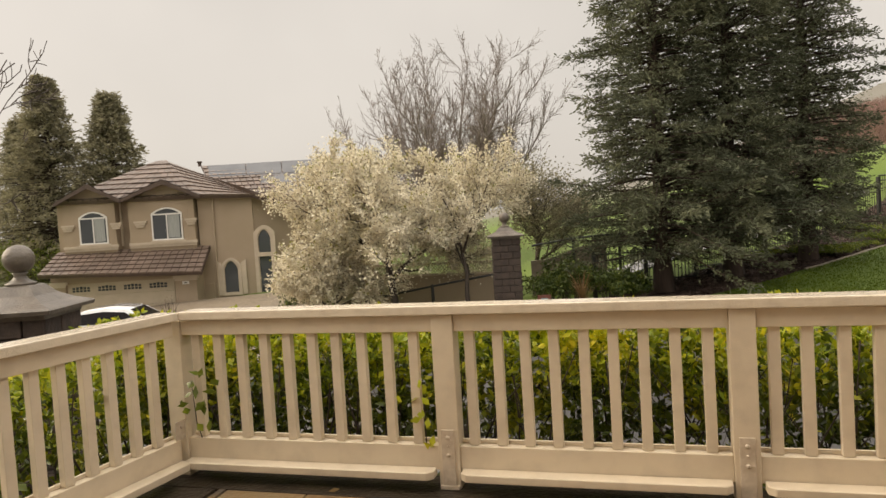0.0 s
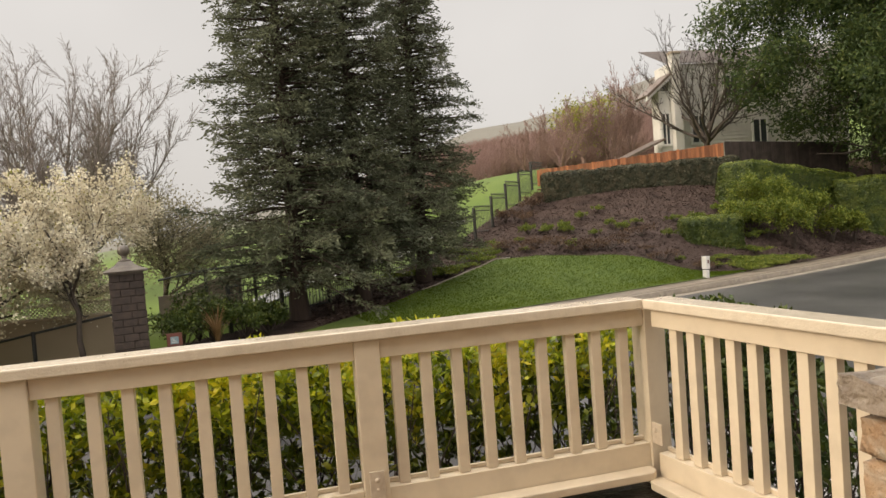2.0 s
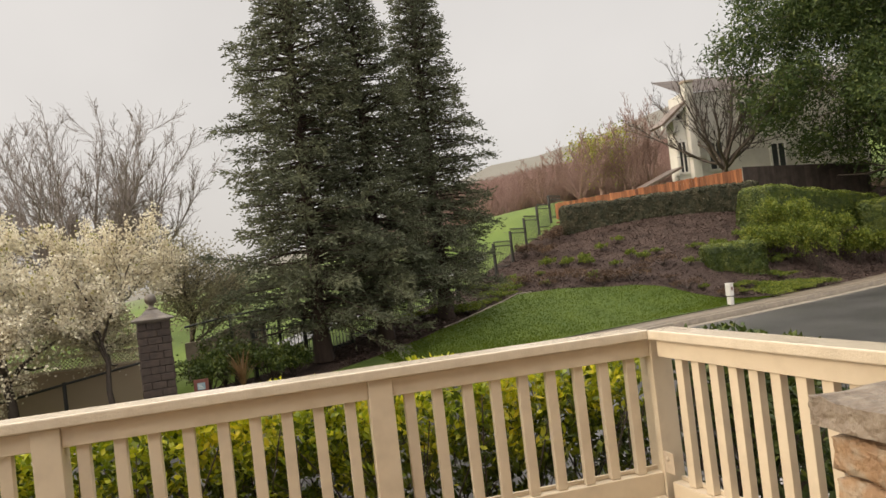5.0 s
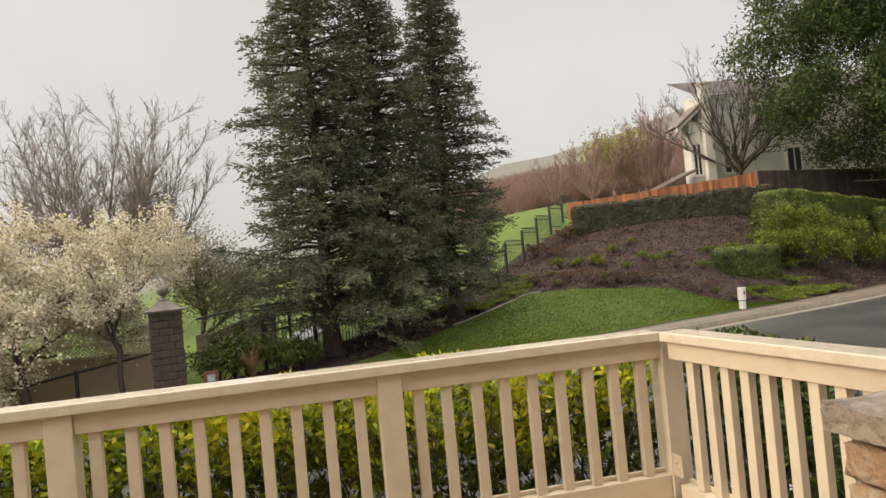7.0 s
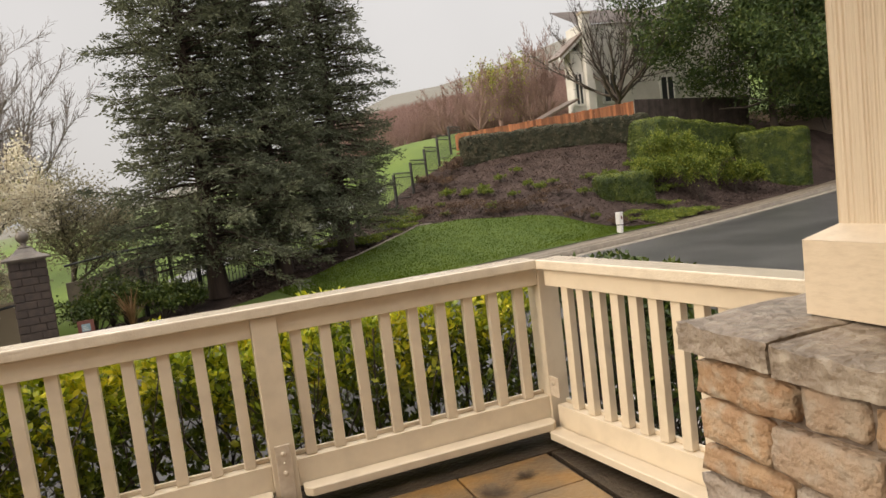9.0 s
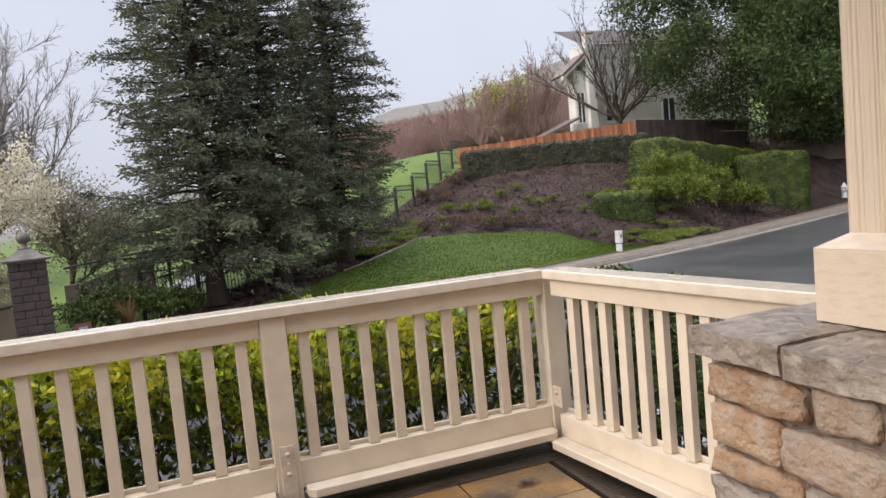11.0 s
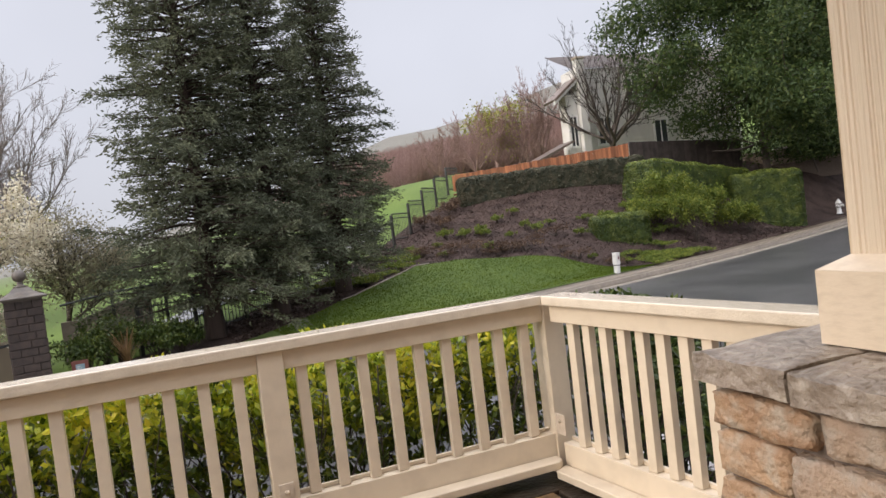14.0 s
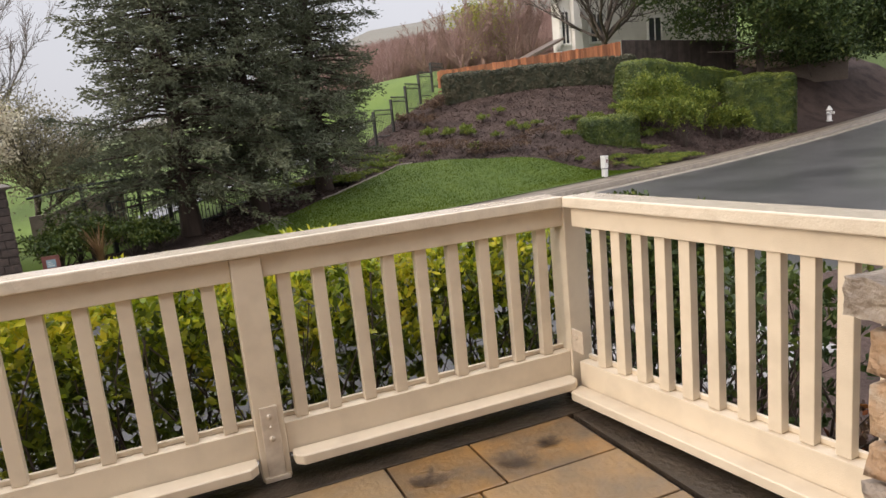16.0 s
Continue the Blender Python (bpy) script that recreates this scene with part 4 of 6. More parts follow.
def leafy_tree(name, label, x, y, height, spread, trunk_r, seed, levels, per, leaf_size, material, bark, category="tree", second=None, radius=0.22, kids=(5, 4, 4, 3), shrink=0.62, angle=0.75, lift=0.22, z=None, first=0.3, trunk_share=0.42, min_r=0.006, droop=0.0, fold=0.12, group="", width=None, zmin=0.0, sweep=0.0, on_twigs=0, deep=1.0):
    rng = np.random.default_rng(seed)
    t = thing(name, pose(x, y, gz(x, y) - 0.05 if z is None else z), label, category, group)
    segs, tips = grow(rng, (0, 0, 0), height * trunk_share, spread, levels, trunk_r, kids=kids, shrink=shrink, angle=angle, lift=lift, first=first, min_r=min_r)
    k = height / max(segs[:, 5].max(), 0.1)
    segs[:, :6] *= k
    tips[:, :3] *= k
    if width:
        reach = np.percentile(np.abs(tips[:, :2]), 95)
        segs[:, 0:2] *= width / reach
        segs[:, 3:5] *= width / reach
        tips[:, :2] *= width / reach
        segs[:, [1, 4]] *= deep
        tips[:, 1] *= deep
    thick = segs[:, 6] > trunk_r * 0.22
    if zmin:
        high = (segs[:, 5] > zmin + 0.5 + np.clip(-segs[:, 3] - 1.5, 0, 9) * sweep) | (np.hypot(segs[:, 3], segs[:, 4]) < 0.5)
        segs, thick = segs[high | thick], thick[high | thick]
    v, f = tubes(segs[thick], 6)
    raw("trunk", v, f, bark, t, "forked trunk and main limbs", smooth=True)
    v, f = tubes(segs[~thick], 4)
    raw("branchwork", v, f, bark, t, "fine branching")
    if per:
        c = clumps(rng, tips, per, radius)
        if on_twigs:
            thin = segs[~thick]
            u = rng.uniform(0, 1, (len(thin), on_twigs, 1))
            more = (thin[:, None, 0:3] * (1 - u) + thin[:, None, 3:6] * u).reshape(-1, 3)
            c = np.concatenate([c, more + rng.normal(size=more.shape) * 0.055])
        if droop:
            c[:, 2] -= np.abs(rng.normal(size=len(c))) * droop
        c = c[c[:, 2] > zmin + np.clip(-c[:, 0] - 1.5, 0, 9) * sweep + rng.normal(size=len(c)) * 0.15]
        v, f = leaves(c, leaf_size[0], leaf_size[1], rng, None, 1.0, fold)
        raw("crown", v, f, material, t)
        if second:
            c = clumps(rng, tips[rng.uniform(0, 1, len(tips)) < 0.08 + 0.3 * smooth(0.6, 0.95, tips[:, 2] / height)], max(1, per // 2), radius * 0.7)
            c = c[c[:, 2] > zmin]
            v, f = leaves(c, leaf_size[0] * 1.1, leaf_size[1] * 0.8, rng, np.array([0, 0, 1.0]), 0.8, fold)
            tagged(raw("young_growth", v, f, second, t), "yellow-green young leaves", kind="stuff")
    return t


def fan_tree(name, label, x, y, height, width, trunk_r, seed, bark, z, stems=9, fork=0.2, sides=13, twigs=7, tips=4, min_r=0.007, low=0.35, group=""):
    """A leafless tree whose stems fan out from a low fork into a dome of fine twigs; low: how far down the rim of the dome hangs."""
    rng = np.random.default_rng(seed)
    t = thing(name, pose(x, y, z), label, "tree", group)
    thick, fine = [], []

    def twig(p, d, length, r, level):
        steps = 3 if level < 2 else 2
        for k in range(steps):
            d = d + rng.normal(size=3) * 0.08 + np.array([0, 0, 0.09])
            d /= np.linalg.norm(d)
            q = p + d * length / steps
            fine.append((*p, *q, max(min_r, r * (1 - 0.25 * k)), max(min_r, r * (0.75 - 0.25 * k))))
            if level < 2:
                for _ in range((twigs, tips)[level] // steps + 1):
                    e = d + rng.normal(size=3) * 0.42
                    e /= np.linalg.norm(e)
                    twig(p + (q - p) * rng.uniform(0, 1), e, length * rng.uniform(0.28, 0.5), r * 0.55, level + 1)
            p = q

    for i in range(stems):
        az = i * 2.4 + rng.normal() * 0.25
        out = width * ((i + 0.4) / stems) ** 0.42 * rng.uniform(0.86, 1.0)
        top = height * (low + (1 - low) * math.sqrt(max(0.0, 1 - (out / width) ** 2 * 0.97))) * rng.uniform(0.93, 1.0)
        p0 = np.array([0, 0, height * fork * rng.uniform(0.6, 1.1)])
        p2 = np.array([math.cos(az) * out, math.sin(az) * out, top])
        p1 = p0 + (p2 - p0) * np.array([0.62, 0.62, 0.42]) + rng.normal(size=3) * width * 0.04
        n = 9
        g = np.linspace(0, 1, n + 1)[:, None]
        path = p0 * (1 - g) ** 2 + p1 * 2 * g * (1 - g) + p2 * g ** 2
        path[1:-1] += rng.normal(size=(n - 1, 3)) * width * 0.012
        L = np.linalg.norm(p2 - p0)
        r0 = trunk_r * 0.55
        for k in range(n):
            thick.append((*path[k], *path[k + 1], max(min_r, r0 * (1 - k / n)), max(min_r, r0 * (1 - (k + 1) / n))))
        for k in range(sides):
            f = 0.18 + 0.80 * (k + rng.uniform(0, 1)) / sides
            m = min(int(f * n), n - 1)
            at = path[m] + (path[m + 1] - path[m]) * (f * n - m)
            d = path[m + 1] - path[m]
            d /= np.linalg.norm(d)
            e = d + rng.normal(size=3) * 0.38 + np.array([0, 0, 0.1])
            e /= np.linalg.norm(e)
            twig(at, e, L * (0.40 - 0.24 * f) * rng.uniform(0.7, 1.2), r0 * (1 - f) * 0.5 + min_r, 0)
    # the whole brought to its height and spread
    thick, fine = np.array(thick), np.array(fine)
    kz, kr = height / np.percentile(fine[:, 5], 99.5), width / np.percentile(np.hypot(fine[:, 3], fine[:, 4]), 97)
    for rows in (thick, fine):
        rows[:, [0, 1, 3, 4]] *= kr
        rows[:, [2, 5]] *= kz
    thick = [tuple(r) for r in thick]
    thick.append((0, 0, -0.3, 0, 0, height * fork * 0.6, trunk_r * 1.25, trunk_r))
    thick.append((0, 0, height * fork * 0.6, 0, 0, height * fork * 1.1, trunk_r, trunk_r * 0.6))
    v, f = tubes(thick, 6)
    raw("trunk", v, f, bark, t, "forked trunk and main stems", smooth=True)
    v, f = tubes(fine, 3)
    raw("branchwork", v, f, bark, t, "fine upright twigs")
    return t


BT = dict(second=L_YOUNG, group="blossom trees", radius=0.10, lift=0.10, angle=0.95, trunk_share=0.35, first=0.35, kids=(6, 4, 4, 3, 3))
leafy_tree("blossom_tree", "wide flowering pear tree covered in cream-white blossom", -6.45, 15.6, 5.65, 1.2, 0.13, 31, 5, 4, (0.075, 0.065), L_BLOSSOM, M_BARK, width=2.65, droop=0.05, zmin=1.6, on_twigs=8, **BT)
leafy_tree("blossom_tree", "slender flowering pear tree with cream-white blossom", -4.33, 15.9, 5.15, 1.0, 0.08, 35, 4, 8, (0.07, 0.06), L_BLOSSOM, M_BARK, width=2.0, droop=0.05, zmin=1.1, on_twigs=12, **BT)
leafy_tree("blossom_tree", "low spreading flowering pear with cream-white blossom", -8.6, 15.4, 2.8, 1.2, 0.06, 38, 4, 10, (0.07, 0.06), L_BLOSSOM, M_BARK, width=1.5, droop=0.1, zmin=0.3, on_twigs=12, **BT)
fan_tree("bare_tree", "tall bare winter tree with fine upright twigs", -7.85, 28.0, 10.4, 5.15, 0.20, 41, M_GREYBARK, gz(-7.85, 28.0), stems=16, sides=13, twigs=8, tips=4, fork=0.14, low=0.42, min_r=0.0058)
leafy_tree("evergreen_tree", "dark glossy broadleaf evergreen tree above the clipped hedge", 30.6, 25.7, 16.8, 1.3, 0.22, 45, 4, 125, (0.25, 0.09), L_DARK, M_BARK, radius=0.42, width=9.0, trunk_share=0.6, lift=0.0, angle=1.1, z=2.0, droop=0.5, first=0.14, kids=(10, 5, 4, 3), zmin=0.6, fold=0, sweep=0.6, deep=0.5)
fan_tree("bare_tree", "bare spreading tree in front of the pale house", 24.0, 30.2, 8.4, 5.2, 0.18, 47, M_BARK, 3.6, stems=11, sides=10, twigs=4, tips=2, fork=0.16, low=0.25, min_r=0.007)
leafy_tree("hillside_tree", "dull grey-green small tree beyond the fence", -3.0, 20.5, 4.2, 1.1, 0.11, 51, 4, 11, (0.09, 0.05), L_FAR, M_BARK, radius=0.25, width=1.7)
for i, (x, y, h, w, zz) in enumerate(((17.5, 35.0, 4.1, 2.0, 4.0), (15.9, 37.0, 3.0, 1.6, 4.2), (19.7, 36.5, 3.8, 1.7, 4.6), (21.3, 35.5, 4.6, 1.8, 4.5), (23.6, 37.5, 6.0, 2.0, 4.7), (22.4, 38.5, 4.6, 2.0, 4.9))):
    fan_tree("bare_tree", "red-brown leafless multi-stemmed tree on the hillside", x, y, h, w, 0.07, 60 + i, M_DRYWOOD, zz, stems=10, sides=8, twigs=5, tips=3, fork=0.04, low=0.4, min_r=0.007, group="hillside trees")
leafy_tree("spring_tree", "pale yellow-green budding tree on the hillside", 20.4, 38.0, 4.4, 1.0, 0.10, 71, 4, 3, (0.16, 0.11), L_YOUNG, M_DRYWOOD, radius=0.35, width=1.6, z=4.2)
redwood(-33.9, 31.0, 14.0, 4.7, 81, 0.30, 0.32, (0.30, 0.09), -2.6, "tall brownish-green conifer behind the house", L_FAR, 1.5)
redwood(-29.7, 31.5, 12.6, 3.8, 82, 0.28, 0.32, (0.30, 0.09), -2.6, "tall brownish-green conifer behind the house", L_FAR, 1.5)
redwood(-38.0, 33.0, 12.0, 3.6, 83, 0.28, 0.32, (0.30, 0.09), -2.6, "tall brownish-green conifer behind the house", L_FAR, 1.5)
leafy_tree("bare_tree", "near bare tree with knobbly wet twigs", -10.1, 6.2, 7.6, 1.2, 0.08, 92, 5, 0, (0, 0), None, M_BARK, kids=(6, 4, 3, 3, 3), lift=0.1, min_r=0.009, width=3.4, z=-1.0, first=0.45, zmin=3.9)
v, f = leaves(np.stack([bx, by, ground_z(bx, by) + 0.065], -1), 0.05, 0.014, lawn_rng, np.array([0, 0, 1.6]), 1.0, 0)
tagged(raw("grass", v, f, L_GRASS), "short wet lawn grass blades", "grass", kind="stuff")
v, f = tangent_leaves(np.stack([chip_x, chip_y, ground_z(chip_x, chip_y) + 0.02], -1), np.tile([0, 0, 1.0], (len(chip_x), 1)), 0.10, 0.035, lawn_rng, 0.35)
tagged(raw("mulch_chips", v, f, L_CHIP), "loose dark bark mulch chips on the slope", "mulch", kind="stuff")

# ---- the taupe house down the street ----
HM = pose(-19.787, 23.368, 0, 0, 0, 15.713)
EYE_X, EYE_Z, EYE_D = 12.2, 1.37, 30.5


def hp(x, z, off=0.0):
    """A point of the facade's drawing, set off metres back."""
    k = (EYE_D + off) / EYE_D
    return (EYE_X + (x - EYE_X) * k, off, EYE_Z + (z - EYE_Z) * k)


house = thing("house", HM, "two-storey taupe stucco house with brown tile roofs and solar panels", "house")


def slab(name, pts, thick, material, parent, label=""):
    """A slab from a flat outline in house space, drawn out backwards by thick."""
    bm = bmesh.new()
    a = [bm.verts.new(p) for p in pts]
    b = [bm.verts.new((p[0], p[1] + thick, p[2])) for p in pts]
    bm.faces.new(a)
    bm.faces.new(b[::-1])
    for i in range(len(pts)):
        j = (i + 1) % len(pts)
        bm.faces.new((a[j], a[i], b[i], b[j]))
    bmesh.ops.recalc_face_normals(bm, faces=bm.faces[:])
    return part(name, bm, material, parent, label)


def wall(x0, x1, z0, z1, off, depth, name="wall", material=None, parent=None, label=""):
    return slab(name, [hp(x0, z0, off), hp(x1, z0, off), hp(x1, z1, off), hp(x0, z1, off)], depth, material or M_STUCCO, parent or house, label)


def roof(a, b, c, d, courses, name="roof"):
    """A tiled slope: a-b is the eave, d-c the ridge; stepped courses of tile, one mesh a course."""
    r = new(name)
    r.parent = house
    tagged(r, "brown concrete tile slope, wet")
    a, b, c, d = (Vector(p) for p in (a, b, c, d))
    nrm = (b - a).cross(d - a).normalized()
    if nrm.z < 0:
        nrm = -nrm
    for i in range(courses):
        f0, f1 = i / courses, (i + 1.12) / courses
        f1 = min(f1, 1.0)
        bm = bmesh.new()
        p0, p1, p2, p3 = a.lerp(d, f0), b.lerp(c, f0), b.lerp(c, f1), a.lerp(d, f1)
        lo, hi = nrm * 0.07, nrm * 0.012
        n = max(2, int((p1 - p0).length / 0.33))
        for k in range(n):
            q = [p0.lerp(p1, k / n + 0.004), p0.lerp(p1, (k + 1) / n - 0.004), p3.lerp(p2, (k + 1) / n - 0.004), p3.lerp(p2, k / n + 0.004)]
            lift = nrm * random.uniform(-0.006, 0.006)
            t = [bm.verts.new(q[0] + lo + lift), bm.verts.new(q[1] + lo + lift), bm.verts.new(q[2] + hi + lift), bm.verts.new(q[3] + hi + lift)]
            u = [bm.verts.new(q[0]), bm.verts.new(q[1])]
            bm.faces.new(t)
            bm.faces.new((u[0], u[1], t[1], t[0]))
        part("tile_course", bm, M_ROOF, r)
    # board under the tiles
    bm = bmesh.new()
    lo = [bm.verts.new(p - nrm * 0.14) for p in (a, b, c, d)]
    hi = [bm.verts.new(p - nrm * 0.005) for p in (a, b, c, d)]
    bm.faces.new(lo)
    bm.faces.new(hi)
    for i in range(4):
        bm.faces.new((lo[i], lo[(i + 1) % 4], hi[(i + 1) % 4], hi[i]))
    part("roof_deck", bm, M_FASCIA, r, "dark brown eave board")
    return r


def arch(x0, x1, z0, z1, rise, n=10):
    """Outline with a segmental arch on top."""
    pts = [(x0, z0), (x1, z0)]
    for i in range(n + 1):
        t = i / n
        pts.append((x1 + (x0 - x1) * t, z1 - rise + rise * math.sin(math.pi * t) ** 0.8))
    return pts


def ring(outer, inner, off, thick, name, material, parent, label=""):
    """A frame between two outlines with the same number of points."""
    bm = bmesh.new()
    o = [bm.verts.new(hp(x, z, off)) for x, z in outer]
    i_ = [bm.verts.new(hp(x, z, off)) for x, z in inner]
    ob_ = [bm.verts.new(Vector(hp(x, z, off)) + Vector((0, thick, 0))) for x, z in outer]
    ib = [bm.verts.new(Vector(hp(x, z, off)) + Vector((0, thick, 0))) for x, z in inner]
    n = len(outer)
    for k in range(n):
        j = (k + 1) % n
        bm.faces.new((o[k], o[j], i_[j], i_[k]))
        bm.faces.new((o[k], o[j], ob_[j], ob_[k]))
        bm.faces.new((i_[k], i_[j], ib[j], ib[k]))
    bmesh.ops.recalc_face_normals(bm, faces=bm.faces[:])
    return part(name, bm, material, parent, label)


def window(x0, x1, z0, z1, rise, off, surround=0.0, parts=2, transom=True, frame_w=0.06, shutters=False):
    w = new("window")
    w.parent = house
    tagged(w, "arched window with pale frame and curtains behind")
    inner = arch(x0 + frame_w, x1 - frame_w, z0 + frame_w, z1 - frame_w, rise)
    outer = arch(x0, x1, z0, z1, rise)
    slab("pane", [hp(x, z, off - 0.012) for x, z in inner], 0.008, M_GLASSW, w, "dark window glass")
    if parts == 2:
        xm = (x0 + x1) / 2
        slab("curtain", [hp(xm + 0.05, z0 + 0.1, off - 0.018), hp(x1 - 0.12, z0 + 0.1, off - 0.018), hp(x1 - 0.12, z1 - rise, off - 0.018), hp(xm + 0.05, z1 - rise, off - 0.018)], 0.004, M_CURTAIN, w, "pale curtain behind the glass")
    ring(outer, inner, off - 0.05, 0.05, "window_frame", M_TRIM if surround else M_WHITE, w)
    if parts == 2:
        xm = (x0 + x1) / 2
        wall(xm - 0.025, xm + 0.025, z0 + frame_w, z1 - rise - 0.05, off - 0.04, 0.02, "mullion", M_WHITE, w)
    if transom:
        wall(x0 + frame_w, x1 - frame_w, z1 - rise - 0.07, z1 - rise - 0.01, off - 0.042, 0.024, "transom", M_WHITE, w)
    if surround:
        s = surround
        ring(arch(x0 - s, x1 + s, z0 - s * 0.6, z1 + s, rise), arch(x0, x1, z0, z1, rise), off - 0.09, 0.09, "surround", M_TRIM, w, "pale moulded surround")
    wall(x0 - 0.08, x1 + 0.08, z0 - 0.09, z0 - 0.002, off - 0.12, 0.12, "window_sill", M_TRIM, w)
    if shutters:
        for a, b in ((x0 - 0.34, x0 - 0.10), (x1 + 0.10, x1 + 0.34)):
            lean = 0.16 if a < x0 else -0.16
            slab("shutter", [hp(a, z0 - 0.05, off - 0.05), hp(b, z0 - 0.05, off - 0.05), hp(b, z1 - (0.12 if lean > 0 else 0.0), off - 0.05), hp(a, z1 - (0.0 if lean > 0 else 0.12), off - 0.05)], 0.04, M_TRIM, w, "pale wooden shutter")
    return w


# lower storey with the garage
wall(-5.55, -4.9, -3.4, 0.1, 0.0, 6.0)
wall(-4.9, 0.02, -0.58, 0.1, 0.0, 6.0)
wall(0.02, 1.0, -3.4, 0.1, 0.0, 6.0)
door = new("garage_door")
door.parent = house
tagged(door, "cream sectional garage door with small arched lights")
for i in range(4):
    z0 = -2.75 + i * 0.545
    wall(-4.88, 0.0, z0, z0 + 0.535, 0.16, 0.05, "door_panel", M_GARAGE, door)
for i in range(4):
    cx = -4.2 + i * 1.16
    for k in range(5):
        for j in range(2):
            top = 0.02 * (2 - abs(k - 2)) if j else 0.0
            wall(cx - 0.40 + k * 0.165, cx - 0.40 + k * 0.165 + 0.125, -0.955 + j * 0.115, -0.865 + j * 0.115 + top, 0.148, 0.011, "pane", M_GLASSW, door)
for a, b in ((-5.65, -4.85), (-0.05, 1.1)):
    wall(a, b, -0.62, -0.48, -0.10, 0.1, "capital", M_TRIM)
    wall(a + 0.06, b - 0.06, -0.72, -0.62, -0.06, 0.06, "capital", M_TRIM)
plaque = wall(0.36, 0.66, -0.88, -0.74, -0.03, 0.03, "address_plaque", M_WHITE, house, "white plaque with a dark bar")
wall(0.44, 0.58, -0.83, -0.79, -0.036, 0.006, "plaque_bar", M_IRON, plaque)
roof(hp(-6.15, -0.12, -0.7), hp(1.25, -0.38, -0.7), hp(1.75, 0.80, 1.0), hp(-5.10, 0.88, 1.0), 6, "lower_roof")
# upper storey bays
wall(-5.0, 1.4, 0.4, 3.0, 1.3, 5.0)
for x0, x1, xa, za in ((-4.78, -2.42, -3.62, 3.72), (-1.82, 1.12, -0.22, 3.72)):
    slab("bay_wall", [hp(x0, 0.55, 0.75), hp(x1, 0.55, 0.75), hp(x1, 3.1, 0.75), hp(xa, za, 0.75), hp(x0, 3.1, 0.75)], 3.0, M_STUCCO, house)
    wall(x0 - 0.06, x1 + 0.06, 0.98, 1.10, 0.63, 0.12, "cornice", M_TRIM)
    wall(x0 - 0.02, x1 + 0.02, 0.86, 0.98, 0.68, 0.07, "cornice", M_TRIM)
    for s, xe in ((-1, x0 - 0.38), (1, x1 + 0.32)):
        roof(hp(xe, 3.06, 0.35), hp(xe, 3.06, 4.0), hp(xa, za + 0.16, 4.0), hp(xa, za + 0.16, 0.35), 4, "gable_roof")
        slab("bargeboard", [hp(xe, 2.94, 0.3), hp(xe, 3.08, 0.3), hp(xa, za + 0.15, 0.3), hp(xa, za - 0.06, 0.3)], 0.05, M_FASCIA, house)
for x0, x1 in ((-4.08, -2.80), (-0.82, 0.56)):
    ring(arch(x0 - 0.28, x1 + 0.28, 1.06, 2.86, 0.36), arch(x0, x1, 1.16, 2.62, 0.26), 0.735, 0.012, "recess", M_STUCCO, house)
    window(x0, x1, 1.16, 2.62, 0.26, 0.735)
    for a, b in ((x0 - 0.80, x0 - 0.22), (x1 + 0.12, x1 + 0.66)):
        for k, (z, grow_) in enumerate(((1.98, 0.0), (1.88, -0.05), (1.78, -0.10))):
            wall(a - grow_, b + grow_, z, z + 0.09, 0.62 + k * 0.03, 0.13 - k * 0.03, "corbel", M_TRIM)
# right wing
wall(1.3, 3.74, -3.4, 3.0, 1.0, 5.0)
slab("wing_wall", [hp(3.74, -3.4, 1.1), hp(6.4, -3.4, 2.6), hp(6.4, 1.75, 2.6), hp(3.74, 2.95, 1.1)], 3.0, M_STUCCO, house)
window(2.25, 2.95, -1.42, 0.08, 0.35, 0.98, 0.10, 1, False, 0.05, True)
window(3.86, 4.50, -1.5, 1.40, 0.33, 1.05, 0.16, 1, False, 0.05)
wall(3.80, 4.56, 0.16, 0.34, 0.92, 0.1, "transom", M_TRIM)
sv, sf = tubes([(*hp(1.95, -3.2, 0.93), *hp(1.98, 2.9, 0.93), 0.045, 0.045)], 8)
raw("downspout", sv, sf, M_STUCCO, house, "taupe downspout")
wall(-2.22, -2.12, 1.0, 3.0, 1.2, 0.1, "downspout", M_TRIM)
wall(1.20, 1.80, -2.6, -0.9, 0.96, 0.05, "utility_door", M_STUCCO)
roof(hp(-5.1, 3.12, 0.6), hp(1.5, 3.05, 0.6), hp(0.1, 4.70, 4.6), hp(-0.3, 4.70, 4.6), 8, "main_roof")
roof(hp(1.4, 3.06, 0.6), hp(3.9, 2.93, 0.7), hp(3.3, 3.30, 2.8), hp(0.0, 4.70, 4.6), 8, "main_roof")
roof(hp(3.85, 2.95, 0.7), hp(6.4, 1.92, 1.8), hp(6.2, 2.10, 2.4), hp(3.25, 3.32, 2.8), 5, "main_roof")
roof(hp(2.2, 2.85, 4.5), hp(9.0, 2.75, 4.5), hp(9.0, 4.32, 8.0), hp(1.6, 4.36, 8.0), 9, "main_roof")
wall(4.6, 9.0, -3.2, 2.8, 4.6, 3.0)
